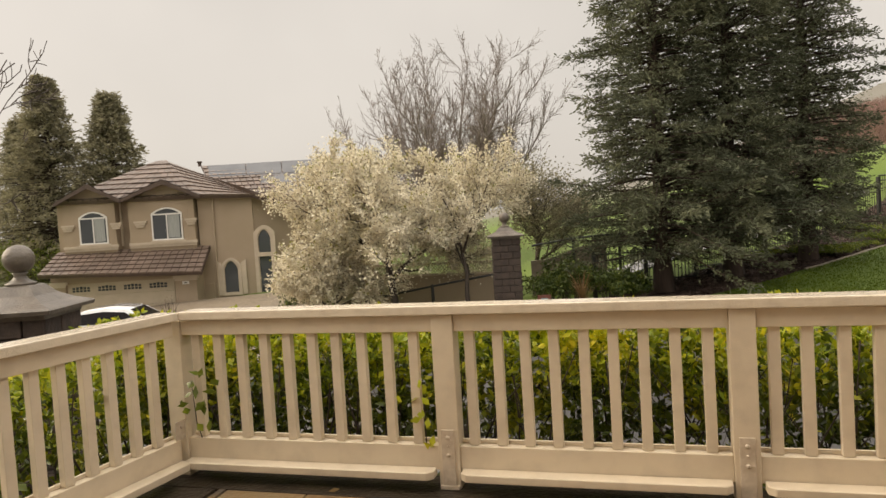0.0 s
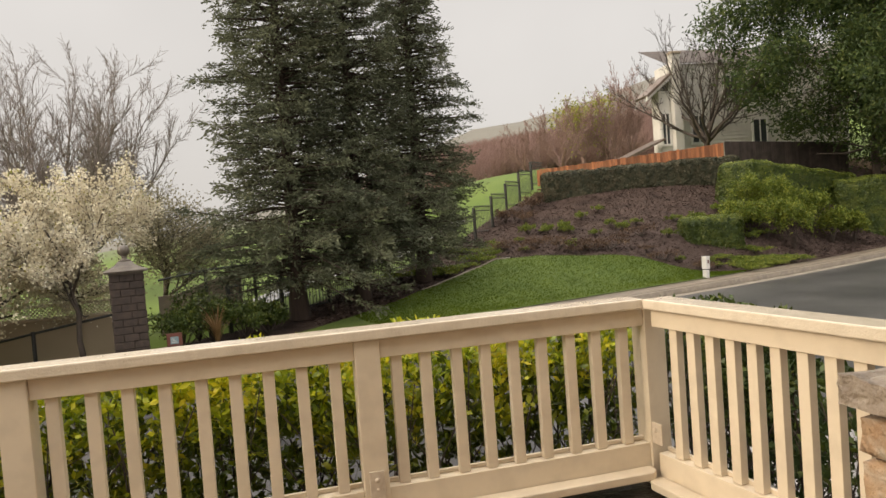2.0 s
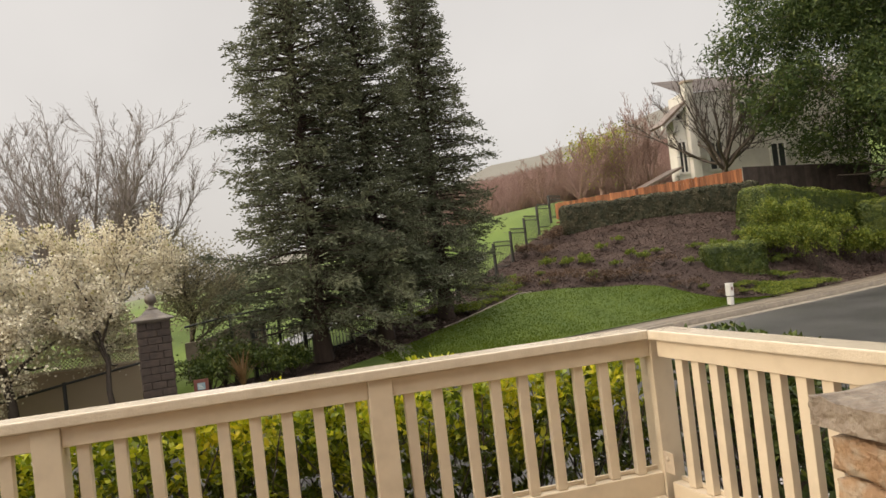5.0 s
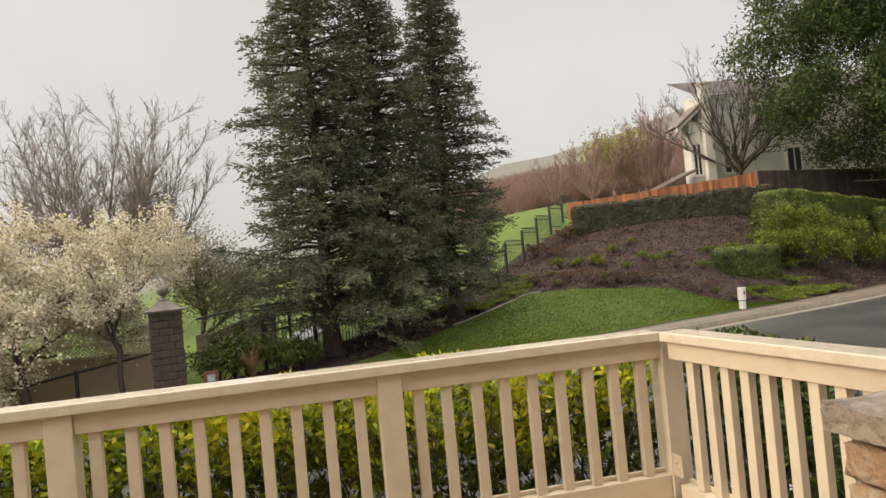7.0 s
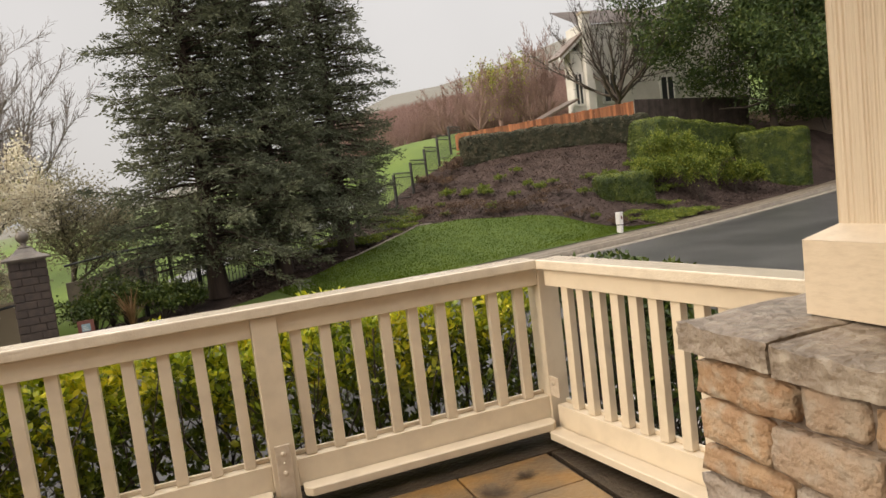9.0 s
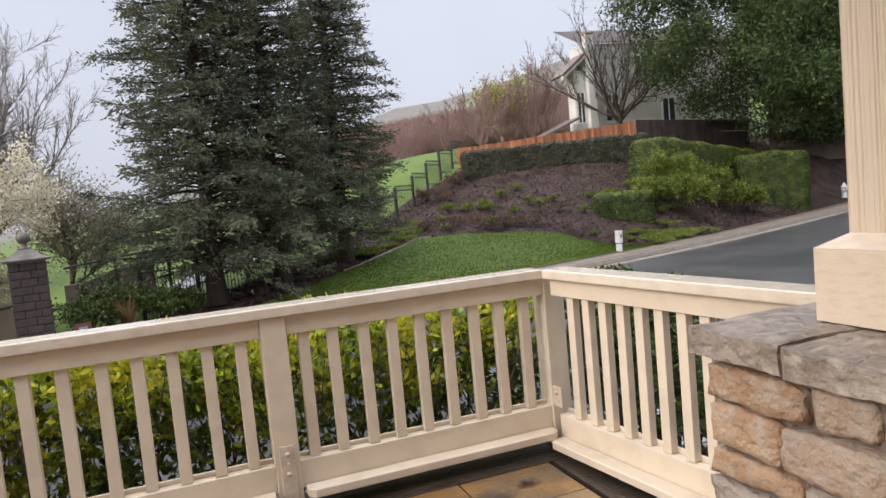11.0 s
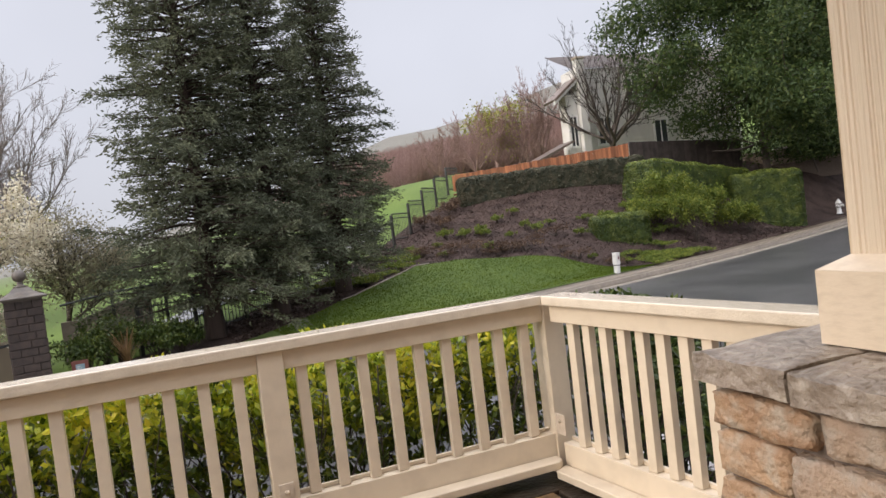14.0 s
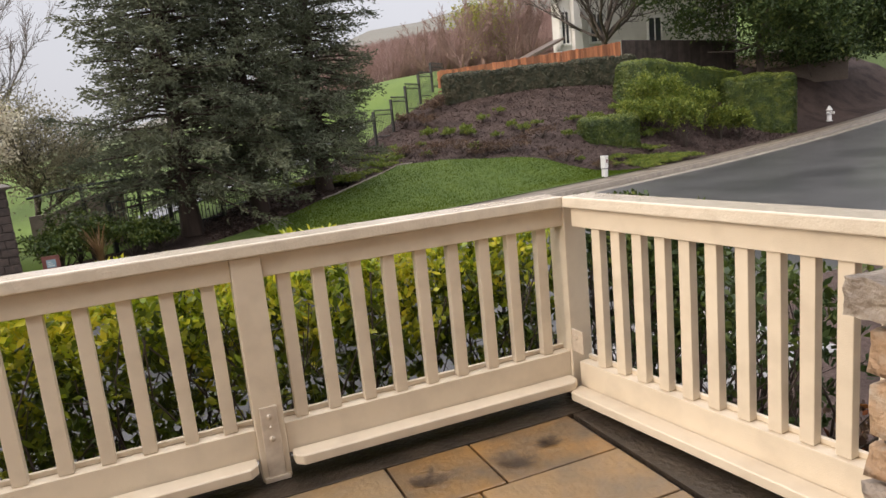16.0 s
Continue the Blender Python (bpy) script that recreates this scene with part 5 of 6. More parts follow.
for x0, x1, f0, f1 in ((1.9, 3.6, 0.62, 0.95), (3.6, 5.2, 0.62, 0.95), (5.2, 6.7, 0.62, 0.95), (4.2, 5.5, 0.32, 0.60), (5.5, 6.6, 0.32, 0.60), (4.9, 5.75, 0.05, 0.30), (5.75, 6.6, 0.05, 0.30)):
    lo, hi = (2.80 + 1.55 * f0, 4.5 + 3.5 * f0), (2.80 + 1.55 * f1, 4.5 + 3.5 * f1)
    q = [hp(x0 + 0.02, lo[0] + 0.09, lo[1]), hp(x1 - 0.02, lo[0] + 0.09, lo[1]), hp(x1 - 0.02, hi[0] + 0.09, hi[1]), hp(x0 + 0.02, hi[0] + 0.09, hi[1])]
    slab("solar_panel", q, 0.04, M_SOLAR, house, "grey solar panel")
b = turned([(0.09, 0), (0.09, 0.18), (0.14, 0.19), (0.14, 0.25)], 10)
b.transform(Matrix.Translation(hp(1.55, 4.35, 4.8)))
part("roof_vent", b, M_FASCIA, house)

# ---- the pale siding house up the hill ----
sh = thing("house", pose(22.8, 32.0, 0, 0, 0, -6), "pale lap-siding house with white trim up the hill", "house")
part("wall", boxed(0.2, 11.5, 0.05, 1.6, 2.2, 9.4), M_SIDING, sh)
for i in range(30):
    z0 = 3.4 + i * 0.2
    bm = bmesh.new()
    v_ = [bm.verts.new(p) for p in ((0.2, 0.0, z0), (11.5, 0.0, z0), (11.5, 0.03, z0 + 0.19), (0.2, 0.03, z0 + 0.19), (0.2, 0.05, z0), (11.5, 0.05, z0))]
    bm.faces.new((v_[0], v_[1], v_[2], v_[3]))
    bm.faces.new((v_[4], v_[5], v_[1], v_[0]))
    part("siding_board", bm, M_SIDING, sh)
part("chimney", boxed(0.25, 0.75, -0.45, 0.0, 2.2, 9.9, 0.02), M_SIDING, sh, "pale siding chimney")
part("chimney_cap", boxed(0.19, 0.81, -0.51, 0.05, 9.9, 10.03, 0.02), M_TRIM, sh)
bm = prism(bmesh.new(), [(-1.3, 7.35), (0.4, 8.7), (0.4, 8.95), (-1.3, 7.6)], -0.35, -0.2)
part("rake_board", bm, M_WHITE, sh, "white gable board")
bm = prism(bmesh.new(), [(-1.25, 7.55), (0.4, 8.9), (0.4, 9.05), (-1.35, 7.65)], -0.4, 1.2)
part("roof", bm, M_ROOF, sh)
bm = bmesh.new()
bm.faces.new([bm.verts.new(p) for p in ((0.1, -0.1, 9.4), (11.6, -0.1, 9.4), (11.6, 3.5, 11.0), (0.1, 3.5, 11.0))])
bmesh.ops.solidify(bm, geom=bm.faces[:], thickness=0.12)
part("roof", bm, M_ROOF, sh)
part("bay", boxed(-0.45, 0.2, 0.0, 0.9, 2.2, 7.9), M_SIDING, sh)
for x0, x1, z0, z1 in ((-0.30, 0.10, 4.9, 6.6), (1.5, 2.3, 4.9, 6.4), (5.3, 6.1, 4.7, 6.0), (3.6, 4.4, 7.4, 8.6)):
    w = part("window", boxed(x0, x1, -0.03, 0.0, z0, z1), M_GLASSW, sh)
    for a, b, c, d in ((x0 - 0.12, x0, z0 - 0.12, z1 + 0.12), (x1, x1 + 0.12, z0 - 0.12, z1 + 0.12), (x0, x1, z1, z1 + 0.14), (x0, x1, z0 - 0.14, z0), ((x0 + x1) / 2 - 0.03, (x0 + x1) / 2 + 0.03, z0, z1)):
        part("window_frame", boxed(a, b, -0.07, -0.002, c, d, 0.005), M_WHITE, w)

# low shed roof between the cedar fence and the hillside trees
shed = thing("shed", pose(19.2, 31.0, 2.75, 0, 0, -6), "small shed with a low grey shingle roof behind the cedar fence", "shed")
part("wall", boxed(0.1, 2.4, 0.1, 1.6, 0, 1.2), M_STUCCO, shed)
part("roof", prism(bmesh.new(), [(-0.1, 1.15), (2.6, 2.25), (2.6, 2.37), (-0.1, 1.27)], -0.1, 1.8), M_ROOF, shed, "grey-brown shingle slope")

# ---- fences, piers and garden ----
def gate_pier(x, y, zc, turn, ground):
    """Brown stone pier with a flared cap and a ball on top; zc: height of the cap's rim."""
    p = thing("gate_pier", pose(x, y, zc, 0, 0, turn), "dark brown stone pier with a flared cap and a stone ball", "pier", "gate piers")
    rng = np.random.default_rng(int(abs(x) * 100))
    part("core", boxed(-0.335, 0.335, -0.335, 0.335, ground - zc, -0.02), M_PIER, p)
    z = -0.04
    k = 0
    while z > ground - zc:
        h = 0.17
        for side in range(4):
            cuts = [-0.35, -0.05 + 0.1 * (k % 2), 0.35] if (k + side) % 2 else [-0.35, -0.15, 0.16, 0.35]
            for a, b in zip(cuts, cuts[1:]):
                bm = boxed(a + 0.006, b - 0.006, -0.36 + rng.uniform(-0.008, 0.006), -0.29, z - h + 0.006, z - 0.006, 0.012)
                bm.transform(pose(0, 0, 0, 0, 0, side * 90))
                part("stone_block", bm, M_PIER, p)
        z -= h
        k += 1
    bm = bmesh.new()
    rings = []
    for r, zz in ((0.36, -0.05), (0.37, -0.01), (0.45, 0.0), (0.46, 0.035), (0.44, 0.05), (0.33, 0.09), (0.22, 0.155), (0.15, 0.24), (0.12, 0.25)):
        rings.append([bm.verts.new((sx * r, sy * r, zz)) for sx, sy in ((-1, -1), (1, -1), (1, 1), (-1, 1))])
    for a, b in zip(rings, rings[1:]):
        for i in range(4):
            bm.faces.new((a[i], a[(i + 1) % 4], b[(i + 1) % 4], b[i]))
    bm.faces.new(rings[-1])
    bm.faces.new(rings[0][::-1])
    part("cap", bm, M_PIERCAP, p, "wet grey flared cap")
    prof = [(0.13, 0.25), (0.13, 0.27), (0.10, 0.28), (0.06, 0.31), (0.05, 0.34), (0.07, 0.365)]
    for i in range(13):
        t = -1.25 + 2.8 * i / 12
        prof.append((0.135 * math.cos(t) if i < 12 else 0.004, 0.49 + 0.135 * math.sin(t)))
    part("ball", turned(prof, 28), M_PIERCAP, p, "weathered stone ball", smooth=True)
    return p


gate_pier(-2.97, 14.5, 0.80, 12, -1.5)
gate_pier(-5.3, 2.3, 0.74, 20, -1.4)


def iron_fence(points, height, label):
    """Black iron fence through points: posts, two rails and pickets for each panel."""
    fence = thing("iron_fence", pose(0, 0, 0), label, "fence")
    for (x0, y0), (x1, y1) in zip(points, points[1:]):
        L = math.hypot(x1 - x0, y1 - y0)
        n = max(1, round(L / 1.5))
        for i in range(n):
            a = (x0 + (x1 - x0) * i / n, y0 + (y1 - y0) * i / n)
            b = (x0 + (x1 - x0) * (i + 1) / n, y0 + (y1 - y0) * (i + 1) / n)
            za, zb = gz(*a), gz(*b)
            ang = math.degrees(math.atan2(b[1] - a[1], b[0] - a[0]))
            part("post", boxed(-0.05, 0.05, -0.05, 0.05, 0, height + 0.14, 0.006, pose(a[0], a[1], za, 0, 0, ang)), M_IRON, fence)
            zt = max(za, zb)
            panel = []
            w = L / n
            for zz in (height - 0.05, height - 0.22, 0.12):
                panel.append((a[0], a[1], (za + zb) / 2 + zz, b[0], b[1], (za + zb) / 2 + zz, 0.02, 0.02))
            for row in panel:
                v, f = tubes([row], 4)
                raw("fence_rail", v, f, M_IRON, fence)
            m = int(w / 0.11)
            for k in range(1, m):
                f = k / m
                x, y = a[0] + (b[0] - a[0]) * f, a[1] + (b[1] - a[1]) * f
                v, f = tubes([(x, y, (za + zb) / 2 + 0.02, x, y, (za + zb) / 2 + height, 0.011, 0.011)], 4)
                raw("picket", v, f, M_IRON, fence)
    return fence


iron_fence([(-0.9, 16.7), (1.9, 18.1), (4.2, 20.8), (9.6, 25.2), (13.7, 29.0)], 1.2, "black iron picket fence climbing behind the redwoods")

# cedar fence: boards one by one
cedar = thing("cedar_fence", pose(0, 0, 0), "orange-red new cedar board fence along the hilltop", "fence")
n = 66
for i in range(n):
    f = (i + 0.5) / n
    x, y = 12.7 + 9.15 * f, 27.4 - 1.4 * f
    zt = 3.52 + 0.68 * f ** 1.1 + random.uniform(-0.02, 0.02)
    zb = zt - 0.75 - 0.6 * f
    part("board", boxed(-0.066, 0.066, -0.012, 0.012, 0, zt - zb, 0.004, pose(x, y, zb, 0, 0, -8.5)), M_REDFENCE, cedar)
v, f = tubes([(12.7, 27.44, 3.15, 21.85, 26.04, 3.85, 0.04, 0.04), (12.7, 27.44, 2.6, 21.85, 26.04, 3.2, 0.04, 0.04)], 4)
raw("fence_rail", v, f, M_REDFENCE, cedar)
dark = thing("board_fence", pose(0, 0, 0), "dark brown weathered board fence", "fence")
for i in range(56):
    x, y = 21.93 + i * 0.15, 25.95 + i * 0.02
    part("board", boxed(-0.07, 0.07, -0.012, 0.012, 0, 1.75, 0.004, pose(x, y, 2.52 - i * 0.004, 0, 0, 8)), M_DARKFENCE, dark)

# hedges on the slope
hedge("hedge", "dull brown-green hedge below the cedar fence", 0, 9.3, -0.45, 0.45, -0.6, 1.12, 28000, 0.1, L_DIMHEDGE, 12, size=(0.10, 0.065), m=pose(12.45, 26.3, 2.15, 0, -1.5, -9.5), top_bulge=0.08)
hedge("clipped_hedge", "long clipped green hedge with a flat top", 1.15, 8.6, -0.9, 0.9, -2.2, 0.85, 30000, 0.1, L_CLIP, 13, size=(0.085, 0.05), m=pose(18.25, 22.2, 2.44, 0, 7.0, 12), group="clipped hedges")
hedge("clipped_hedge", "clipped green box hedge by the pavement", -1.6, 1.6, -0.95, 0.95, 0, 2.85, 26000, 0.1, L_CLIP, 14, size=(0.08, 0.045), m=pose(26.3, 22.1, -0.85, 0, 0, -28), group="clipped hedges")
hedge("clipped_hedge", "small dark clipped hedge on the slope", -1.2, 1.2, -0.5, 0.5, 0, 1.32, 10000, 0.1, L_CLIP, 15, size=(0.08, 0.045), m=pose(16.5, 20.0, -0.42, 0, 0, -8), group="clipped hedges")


def shrub(name, label, x, y, h, r, count, material, seed, size, z=None, group="", flat=1.0, stems=9, category="shrub"):
    rng = np.random.default_rng(seed)
    t = thing(name, pose(x, y, gz(x, y) if z is None else z), label, category, group)
    segs, cs = [], []
    for i in range(stems):
        az = rng.uniform(0, 6.28)
        rr = r * rng.uniform(0.2, 1.0)
        e = np.array([math.cos(az) * rr, math.sin(az) * rr, h * rng.uniform(0.55, 0.95)])
        mid = e * np.array([0.45, 0.45, 0.55]) + rng.normal(size=3) * r * 0.08
        segs += [(0, 0, 0, *mid, 0.012, 0.008), (*mid, *e, 0.008, 0.004)]
        k = count // stems
        c = e + rng.normal(size=(k, 3)) * np.array([r * 0.17, r * 0.17, h * 0.10])
        cs.append(c)
    cs = np.concatenate(cs)
    cs[:, 2] = np.abs(cs[:, 2])
    v, f = tubes(segs, 4)
    raw("branchwork", v, f, M_BARK, t)
    v, f = leaves(cs, size[0], size[1], rng, np.array([0, 0, 0.7]), 1.0, 0.1)
    raw("foliage", v, f, material, t)
    return t


for i, (x, y, h, r) in enumerate(((19.2, 21.0, 1.9, 0.9), (20.3, 21.0, 2.0, 0.9), (17.9, 20.5, 1.1, 0.7), (19.2, 20.2, 1.6, 0.85), (20.0, 19.7, 2.0, 0.85), (22.0, 20.9, 1.6, 0.8), (22.5, 20.4, 1.4, 0.7), (23.7, 20.5, 1.3, 0.65), (18.6, 20.4, 1.3, 0.8), (21.1, 21.0, 1.6, 0.85))):
    shrub("shrub", "loose light-green mounding shrub on the slope", x, y, h * 0.95, r * 0.80, 2600, L_BUSH, 100 + i, (0.13, 0.045), group="light shrubs", stems=17)
prng = np.random.default_rng(9)
tuft = shrub("low_plant", "small fresh green tuft in the mulch", 12.5, 21.5, 0.30, 0.26, 260, L_BUSH, 130, (0.09, 0.03), group="bed plants")
rust = shrub("low_shrub", "low rusty leafless shrub in the mulch", 13.0, 20.5, 0.34, 0.45, 320, L_RUST, 131, (0.07, 0.025), group="rusty bed plants")
for i in range(34):
    a, s = prng.uniform(-4.5, 7.0), 0
    lo = np.interp(a, LAWN_A + [9.6], LAWN_S + [2.2]) + 0.5
    hi = np.interp(a, BED_A, BED_S) - 2.0 - max(0, a - 2.5) * 0.7
    if hi < lo + 0.3:
        continue
    s = prng.uniform(lo, hi)
    x, y = (float(c) for c in street_xy(a, s))
    k = prng.uniform(0.7, 1.3)
    copy_thing(tuft, pose(x, y, gz(x, y), 0, 0, prng.uniform(0, 360)) @ Matrix.Diagonal((k, k, k * prng.uniform(0.7, 1.3), 1)))
for i in range(18):
    a = prng.uniform(-3.5, 2.2)
    s = np.interp(a, LAWN_A + [9.6], LAWN_S + [2.2]) + 0.4 + abs(prng.normal()) * 1.1
    x, y = (float(c) for c in street_xy(a, s))
    k = prng.uniform(0.6, 1.4)
    copy_thing(rust, pose(x, y, gz(x, y), 0, 0, prng.uniform(0, 360)) @ Matrix.Diagonal((k, k, k, 1)))
cover = shrub("ground_cover", "low bright green ground cover beside the pavement", 15.8, 17.0, 0.26, 0.5, 900, L_BUSH, 132, (0.07, 0.03), group="ground cover", stems=16)
for i in range(16):
    a, s = prng.uniform(1.9, 5.2), prng.uniform(1.2, 2.9)
    x, y = (float(c) for c in street_xy(a, s))
    k = prng.uniform(0.6, 1.1)
    copy_thing(cover, pose(x, y, gz(x, y), 0, 0, prng.uniform(0, 360)) @ Matrix.Diagonal((k, k, k, 1)))
for i in range(16):
    a, s = prng.uniform(-8.5, -3.5), 0
    s = np.interp(a, LAWN_A, LAWN_S) + prng.uniform(0.4, 2.4)
    x, y = (float(c) for c in street_xy(a, s))
    k = prng.uniform(0.6, 1.2)
    copy_thing(cover, pose(x, y, gz(x, y), 0, 0, prng.uniform(0, 360)) @ Matrix.Diagonal((k, k, k, 1)))
for i, (x, y) in enumerate(((10.2, 25.2), (10.8, 24.6), (11.6, 25.6), (12.0, 25.9))):
    shrub("red_shrub", "rust-red low shrub by the iron fence", x, y, 0.55, 0.5, 700, L_RUST, 140 + i, (0.09, 0.04), group="red shrubs")
for i, (x, y, h, r) in enumerate(((-2.0, 15.6, 1.0, 0.7), (-1.3, 15.9, 1.15, 0.7), (-0.5, 15.8, 0.95, 0.7), (-1.7, 16.4, 1.25, 0.6), (0.1, 15.9, 0.7, 0.5))):
    shrub("shrub", "dark green broadleaf shrub beside the gate pier", x, y, h, r, 2600, L_CLIP, 150 + i, (0.085, 0.05), group="dark shrubs", stems=22)
# dry strap leaves
rng = np.random.default_rng(160)
flax = thing("flax_plant", pose(-1.12, 15.0, gz(-1.12, 15.0)), "dry brown strap-leaved clump", "plant")
for i in range(44):
    az, bend = rng.uniform(0, 6.28), rng.uniform(0.1, 0.5)
    h = rng.uniform(0.8, 1.35)
    rows = []
    for k in range(6):
        g = k / 5
        rows.append((math.cos(az) * bend * g * g, math.sin(az) * bend * g * g, h * (g - 0.12 * g * g * g)))
    w = np.array([-math.sin(az), math.cos(az), 0]) * 0.03
    vs = [np.array(r_) + w * s_ * (1 - 0.85 * k / 5) for k, r_ in enumerate(rows) for s_ in (-1, 1)]
    raw("strap_leaf", vs, [[2 * k, 2 * k + 1, 2 * k + 3, 2 * k + 2] for k in range(5)], L_FLAX, flax)

# lattice, low wall and rails beyond the gate
lw = part("garden_wall", boxed(-8.5, -3.6, 17.4, 17.65, -2.2, -0.38, 0.02), M_STUCCO)
tagged(lw, "grey-brown stucco garden wall behind the blossom trees", "wall", kind="structure")
lat = thing("lattice_panel", pose(0, 17.45, -0.38), "pale lattice panel on the garden wall", "lattice")
part("lattice_frame", boxed(-8.4, -3.7, -0.02, 0.03, 0.0, 0.05, 0.005), M_TRIM, lat)
part("lattice_frame", boxed(-8.4, -3.7, -0.02, 0.03, 0.33, 0.40, 0.005), M_TRIM, lat)
for i in range(46):
    for s in (-1, 1):
        x = -8.3 + i * 0.1
        v, f = tubes([(x, s * 0.006, 0.04, x + s * 0.3 if s > 0 else x - 0.3, s * 0.006, 0.34, 0.012, 0.012)], 4)
        raw("lattice_slat", v, f, M_TRIM, lat)
for pts, lab in ((((-2.7, 17.2, 0.40), (-1.5, 17.4, 0.56), (-0.2, 17.6, 0.62)), "dark rail beside the ramp"), (((-7.6, 16.4, -0.95), (-5.6, 16.5, -0.62), (-3.5, 16.6, -0.30)), "dark sloping handrail by the gate")):
    hr = thing("handrail", pose(0, 0, 0), lab, "handrail", "handrails")
    for a, b in zip(pts, pts[1:]):
        v, f = tubes([(*a, *b, 0.035, 0.035)], 6)
        raw("rail", v, f, M_IRON, hr)
    for a in pts[1:]:
        v, f = tubes([(a[0], a[1], -1.6, a[0], a[1], a[2] + 0.05, 0.05, 0.05)], 6)
        raw("post", v, f, M_IRON, hr)
bm = prism(bmesh.new(), [(-2.9, -1.6), (-0.6, -1.6), (-0.6, 0.38), (-1.5, 0.22), (-2.4, -0.10), (-2.9, -0.12)], 18.3, 18.5)
tagged(part("ramp_wall", bm, M_CONC), "pale sloping concrete wall by the ramp", "wall", kind="structure")
path = sheet("path", np.linspace(-1.5, 9.0, 40), np.linspace(0, 1, 5), lambda u, v: (u, 18.9 + 0.86 * (u - 0.5) + v * 1.6 + 1.2), M_WETPATH, 0.02)
tagged(path, "wet pale concrete path behind the iron fence", "path", kind="structure")

# utility pedestal on the lawn
lampx, lampy = 13.57, 16.3
ped = thing("utility_post", pose(lampx, lampy, gz(lampx, lampy) + 0.03, 0, 2, 20), "short white plastic utility marker post on the lawn", "utility post")
part("base", boxed(-0.075, 0.075, -0.075, 0.075, 0, 0.26, 0.012), M_WHITE, ped)
part("neck", boxed(-0.066, 0.066, -0.066, 0.066, 0.26, 0.285), M_IRON, ped)
part("head", boxed(-0.09, 0.09, -0.09, 0.09, 0.285, 0.66, 0.015), M_WHITE, ped)
part("notice", boxed(-0.035, 0.035, -0.096, -0.09, 0.46, 0.57), M_BRICKRED, ped, "small red notice")
part("lid", boxed(-0.095, 0.095, -0.095, 0.095, 0.66, 0.69, 0.01), M_WHITE, ped)

# hydrant
hx, hy = 31.3, 22.2
hyd = thing("hydrant", pose(hx, hy, gz(hx, hy)), "white fire hydrant beside the pavement", "hydrant")
part("barrel", turned([(0.16, 0), (0.16, 0.04), (0.11, 0.05), (0.11, 0.5), (0.15, 0.52), (0.15, 0.56), (0.12, 0.6), (0.06, 0.7), (0.03, 0.76)], 16), M_WHITE, hyd, smooth=True)
for a in (0, 90, 180):
    b = turned([(0.06, 0), (0.06, 0.18), (0.075, 0.19), (0.075, 0.23)], 10)
    b.transform(pose(0, 0, 0.4, 0, 90, a + 200))
    part("outlet", b, M_WHITE, hyd, smooth=True)

# field-stone wall under the evergreen
fw = thing("stone_wall", pose(30.6, 28.6, 2.40, 0, 0, -40), "pale field-stone retaining wall with dark joints", "wall")
part("core", boxed(0, 6.5, 0.06, 0.5, -1, 0.75), M_MORTAR, fw)
part("coping", boxed(-0.05, 6.55, -0.05, 0.55, 0.75, 0.83, 0.01), M_CAPSTONE, fw)
rng = np.random.default_rng(170)
for j in range(4):
    x = rng.uniform(-0.1, 0)
    while x < 6.4:
        w = rng.uniform(0.22, 0.42)
        bm = rough_block(x + 0.015, x + w - 0.015, -0.02, 0.12, 0.19 * j + 0.01 - 0.02, 0.19 * j + 0.175, rng, 0.02, 0.05)
        part("stone", bm, M_RIVERSTONE, fw, smooth=True)
        x += w

# white car on the drive
cx, cy = -15.9, 15.6
car = thing("car", pose(cx, cy, -2.27, 0, 0, 20), "white car parked on the wet drive", "car")
prof = [(-2.2, 0.35), (2.15, 0.35), (2.2, 0.65), (2.05, 0.82), (1.15, 0.95), (0.45, 1.38), (-0.2, 1.46), (-1.0, 1.40), (-1.75, 1.02), (-2.15, 0.92)]
bm = prism(bmesh.new(), prof, -0.86, 0.86)
bmesh.ops.bevel(bm, geom=bm.edges[:], offset=0.07, segments=3, affect="EDGES")
part("body", bm, M_CAR, car, smooth=True)
for s in (-1, 1):
    part("side_window", prism(bmesh.new(), [(0.98, 0.97), (0.4, 1.32), (-0.2, 1.38), (-0.95, 1.32), (-1.5, 1.0)], s * 0.862, s * 0.872), M_CARGLASS, car)
    for wx in (-1.35, 1.4):
        w = turned([(0.33, 0), (0.33, 0.2)], 24)
        w.transform(pose(wx, s * 0.70 - (0.0 if s > 0 else -0.0), 0.33, -90 * s, 0, 0))
        wheel = part("wheel", w, M_TYRE, car)
bm = bmesh.new()
v_ = [bm.verts.new(p) for p in ((1.14, -0.7, 0.975), (1.14, 0.7, 0.975), (0.5, 0.6, 1.375), (0.5, -0.6, 1.375))]
bm.faces.new(v_)
bmesh.ops.solidify(bm, geom=bm.faces[:], thickness=0.012)
part("windscreen", bm, M_CARGLASS, car)
shrub("bare_shrub", "leafless twiggy shrub by the garage", -17.2, 19.6, 1.3, 0.5, 60, L_RUST, 180, (0.05, 0.02), z=-2.3, stems=26)
for i, (x, y, h, r) in enumerate(((-31.5, 29.5, 3.4, 2.0), (-34.5, 29.5, 3.8, 2.2), (-37.5, 28.5, 3.8, 2.2), (-11.3, 20.5, 1.6, 1.2), (-9.6, 19.0, 1.5, 1.0))):
    shrub("shrub", "olive green shrub beside the house", x, y, h, r, 3000, L_BUSH if i < 3 else L_CLIP, 190 + i, (0.16, 0.07), z=-2.4, group="house shrubs", stems=24)

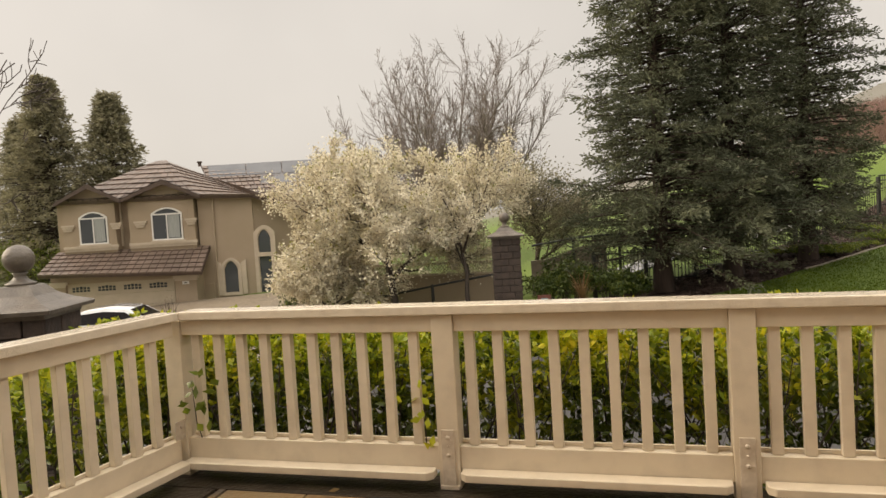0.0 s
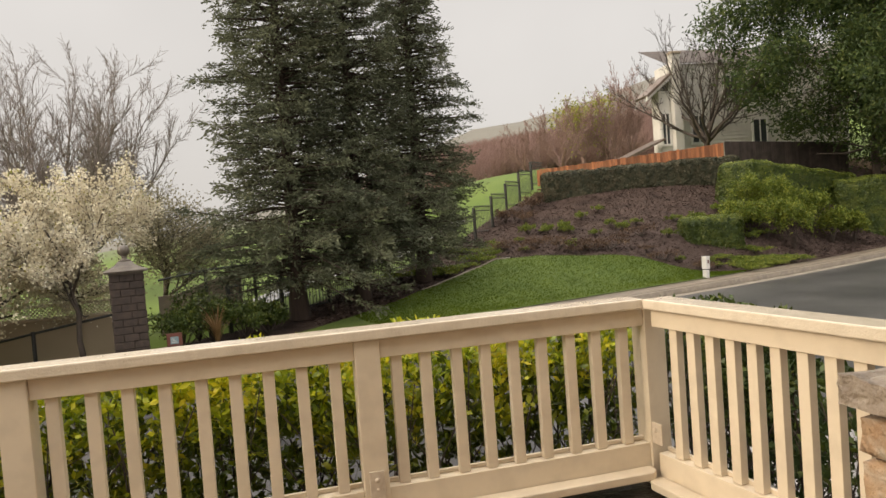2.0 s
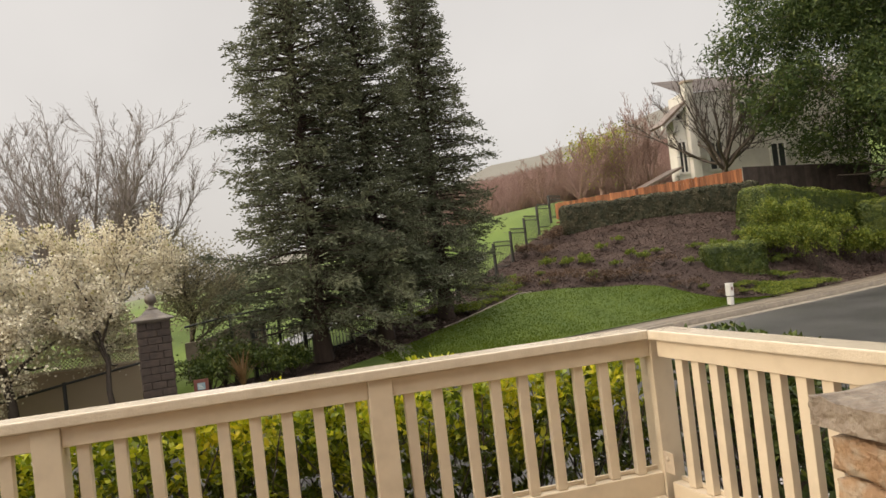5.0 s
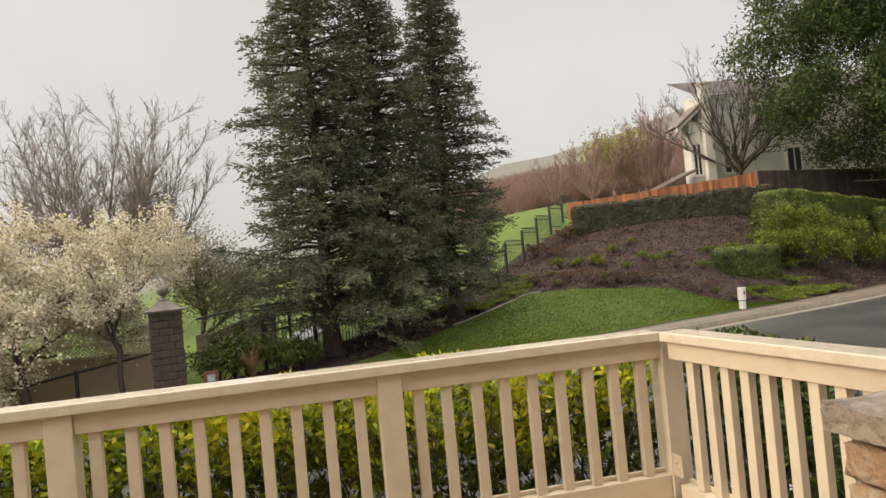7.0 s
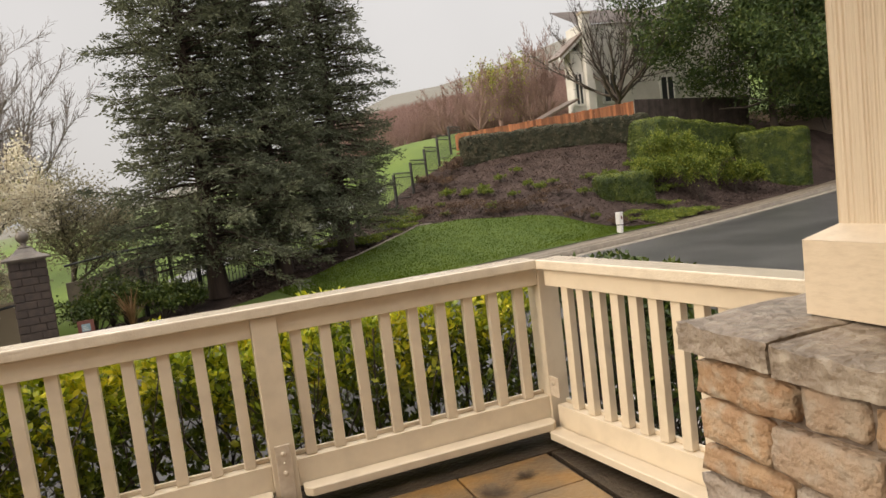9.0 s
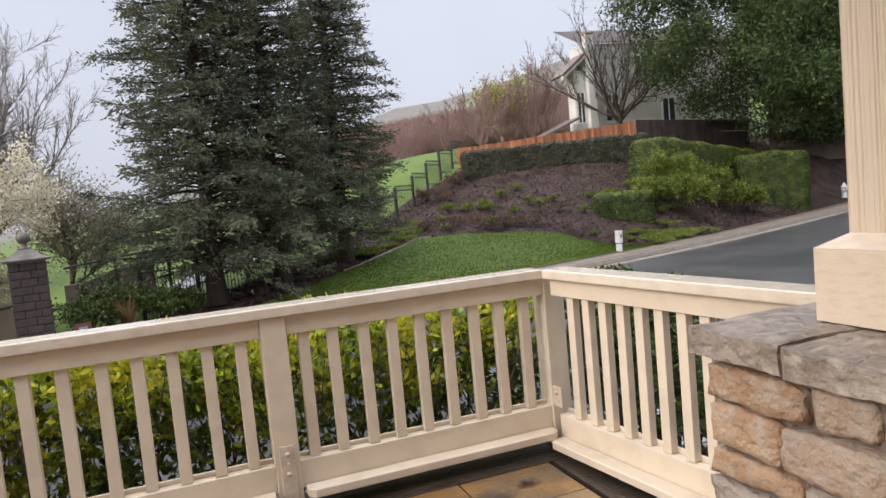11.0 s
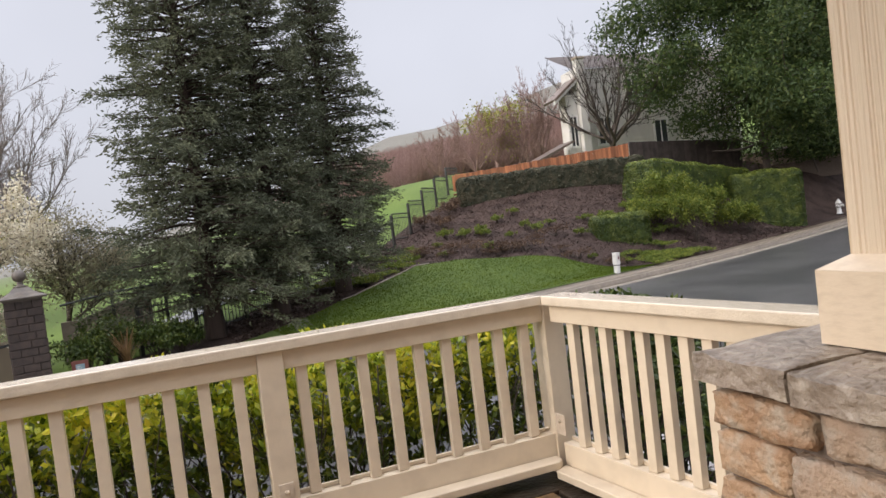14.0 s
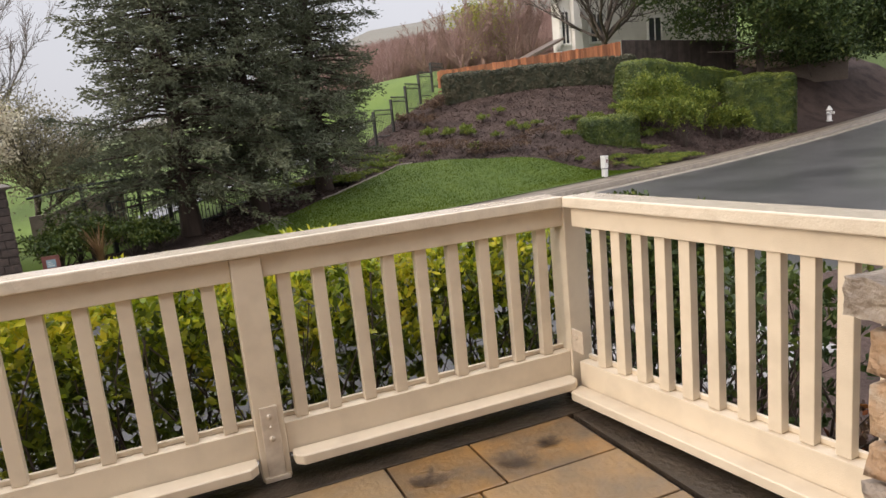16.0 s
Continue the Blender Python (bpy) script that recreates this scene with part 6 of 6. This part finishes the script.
# reddish brush on the far hillside
rng = np.random.default_rng(200)
m = 2600
xs, ys = rng.uniform(6, 50, m), rng.uniform(41, 68, m)
keep = (xs > 0.24 * ys - 4) & (xs < 0.9 * ys)
xs, ys = xs[keep], ys[keep]
zs = ground_z(xs, ys)
segs = []
for x, y, z in zip(xs, ys, zs):
    for k in range(16):
        dx, dy = rng.normal(size=2) * 0.8
        segs.append((x, y, z - 0.1, x + dx, y + dy, z + rng.uniform(0.9, 2.1), 0.022, 0.010))
v, f = tubes(segs, 3)
tagged(raw("brush", v, f, M_DRYWOOD), "reddish-brown leafless brush on the hillside", "brush", kind="stuff")

# sprigs of the hedge that push through the railing
for i, (x, y, z, n, r) in enumerate(((-2.20, 0.50, 0.36, 16, 0.09), (-2.62, -0.35, 0.30, 18, 0.12), (-0.88, 0.56, 0.28, 12, 0.07), (-2.50, 0.10, 0.45, 10, 0.07))):
    rng = np.random.default_rng(300 + i)
    sp = thing("hedge_sprig", pose(x, y, z), "dark leafy hedge sprig pushing through the railing", "sprig", "hedge sprigs")
    v, f = tubes([(0.0, 0.12, -0.28, 0.0, 0.03, -0.05, 0.004, 0.003), (0.0, 0.03, -0.05, 0.02, -0.02, 0.2, 0.003, 0.002)], 5)
    raw("stem", v, f, M_BARK, sp)
    for k in range(n):
        c = np.array([[rng.normal() * r * 0.6, rng.normal() * 0.035, rng.uniform(-0.1, 0.26)]])
        v, f = leaves(c, 0.075, 0.045, rng, np.array([rng.normal(), 0, 0.6]), 0.6, 0.12)
        raw("leaf", v, f, L_HEDGE if i != 2 else L_NEW, sp)

# dark fern-like mineral prints in the slate, and a fallen leaf
for i, (x, y, turn, k) in enumerate(((1.46, 0.13, 60, 1.5), (1.66, 0.20, 80, 1.3), (1.12, 0.18, 70, 1.5), (1.05, -0.16, 10, 1.2), (0.55, 0.1, 120, 1.2))):
    rng = np.random.default_rng(400 + i)
    bm = bmesh.new()

    def sliver(p, ang, length, wide):
        dx, dy = math.cos(ang), math.sin(ang)
        rim = ((p[0] - dy * wide, p[1] + dx * wide), (p[0] + dy * wide, p[1] - dx * wide), (p[0] + dx * length * 0.6 + dy * wide * 0.8, p[1] + dy * length * 0.6 - dx * wide * 0.8), (p[0] + dx * length, p[1] + dy * length))
        bm.faces.new([bm.verts.new((q[0], q[1], 0.0)) for q in rim])

    for b in range(7):
        az = (b - 3) * 0.36 + rng.normal() * 0.12
        L = rng.uniform(0.06, 0.115) * k * (1.0 - 0.09 * abs(b - 3))
        sliver((0, 0), az, L, 0.0014)
        for s in range(8):
            f = 0.2 + 0.75 * s / 8
            for sd in (-1, 1):
                sliver((math.cos(az) * L * f, math.sin(az) * L * f), az + sd * rng.uniform(0.6, 0.9), 0.022 * k * (1.1 - 0.7 * f), 0.0016)
    bm.transform(pose(x, y, 0.003, 0, 0, turn))
    part("mineral_print", bm, M_PRINT, floor_slate, "dark fern-like print in the stone")
v, f = leaves(np.array([[0.0, 0.0, 0.0]]), 0.07, 0.035, np.random.default_rng(5), np.array([1.0, 0.3, 0]), 0.05, 0.12)
fallen = raw("fallen_leaf", v, f, M_LEAF)
fallen.matrix_world = pose(-1.34, 0.43, 0.012, 0, 0, 30)
tagged(fallen, "pale fallen leaf on the wet dark border", "leaf")

# small sign by the gate pier
sg = thing("yard_sign", pose(-2.06, 14.6, -1.34, 0, 0, 8), "small red-framed yard sign with a pale blue panel", "sign")
part("frame", boxed(-0.17, 0.17, -0.015, 0.015, 0.30, 0.60, 0.006), M_BRICKRED, sg)
part("panel", boxed(-0.09, 0.09, -0.021, -0.0155, 0.35, 0.52), M_SIGNBLUE, sg, "pale blue panel")
for k in range(3):
    part("text_bar", boxed(-0.065, 0.06 - 0.03 * k, -0.025, -0.0215, 0.38 + k * 0.04, 0.395 + k * 0.04), M_WHITE, sg)
for x in (-0.13, 0.13):
    part("stake", boxed(x - 0.012, x + 0.012, -0.012, 0.012, 0, 0.30), M_DARKFENCE, sg)
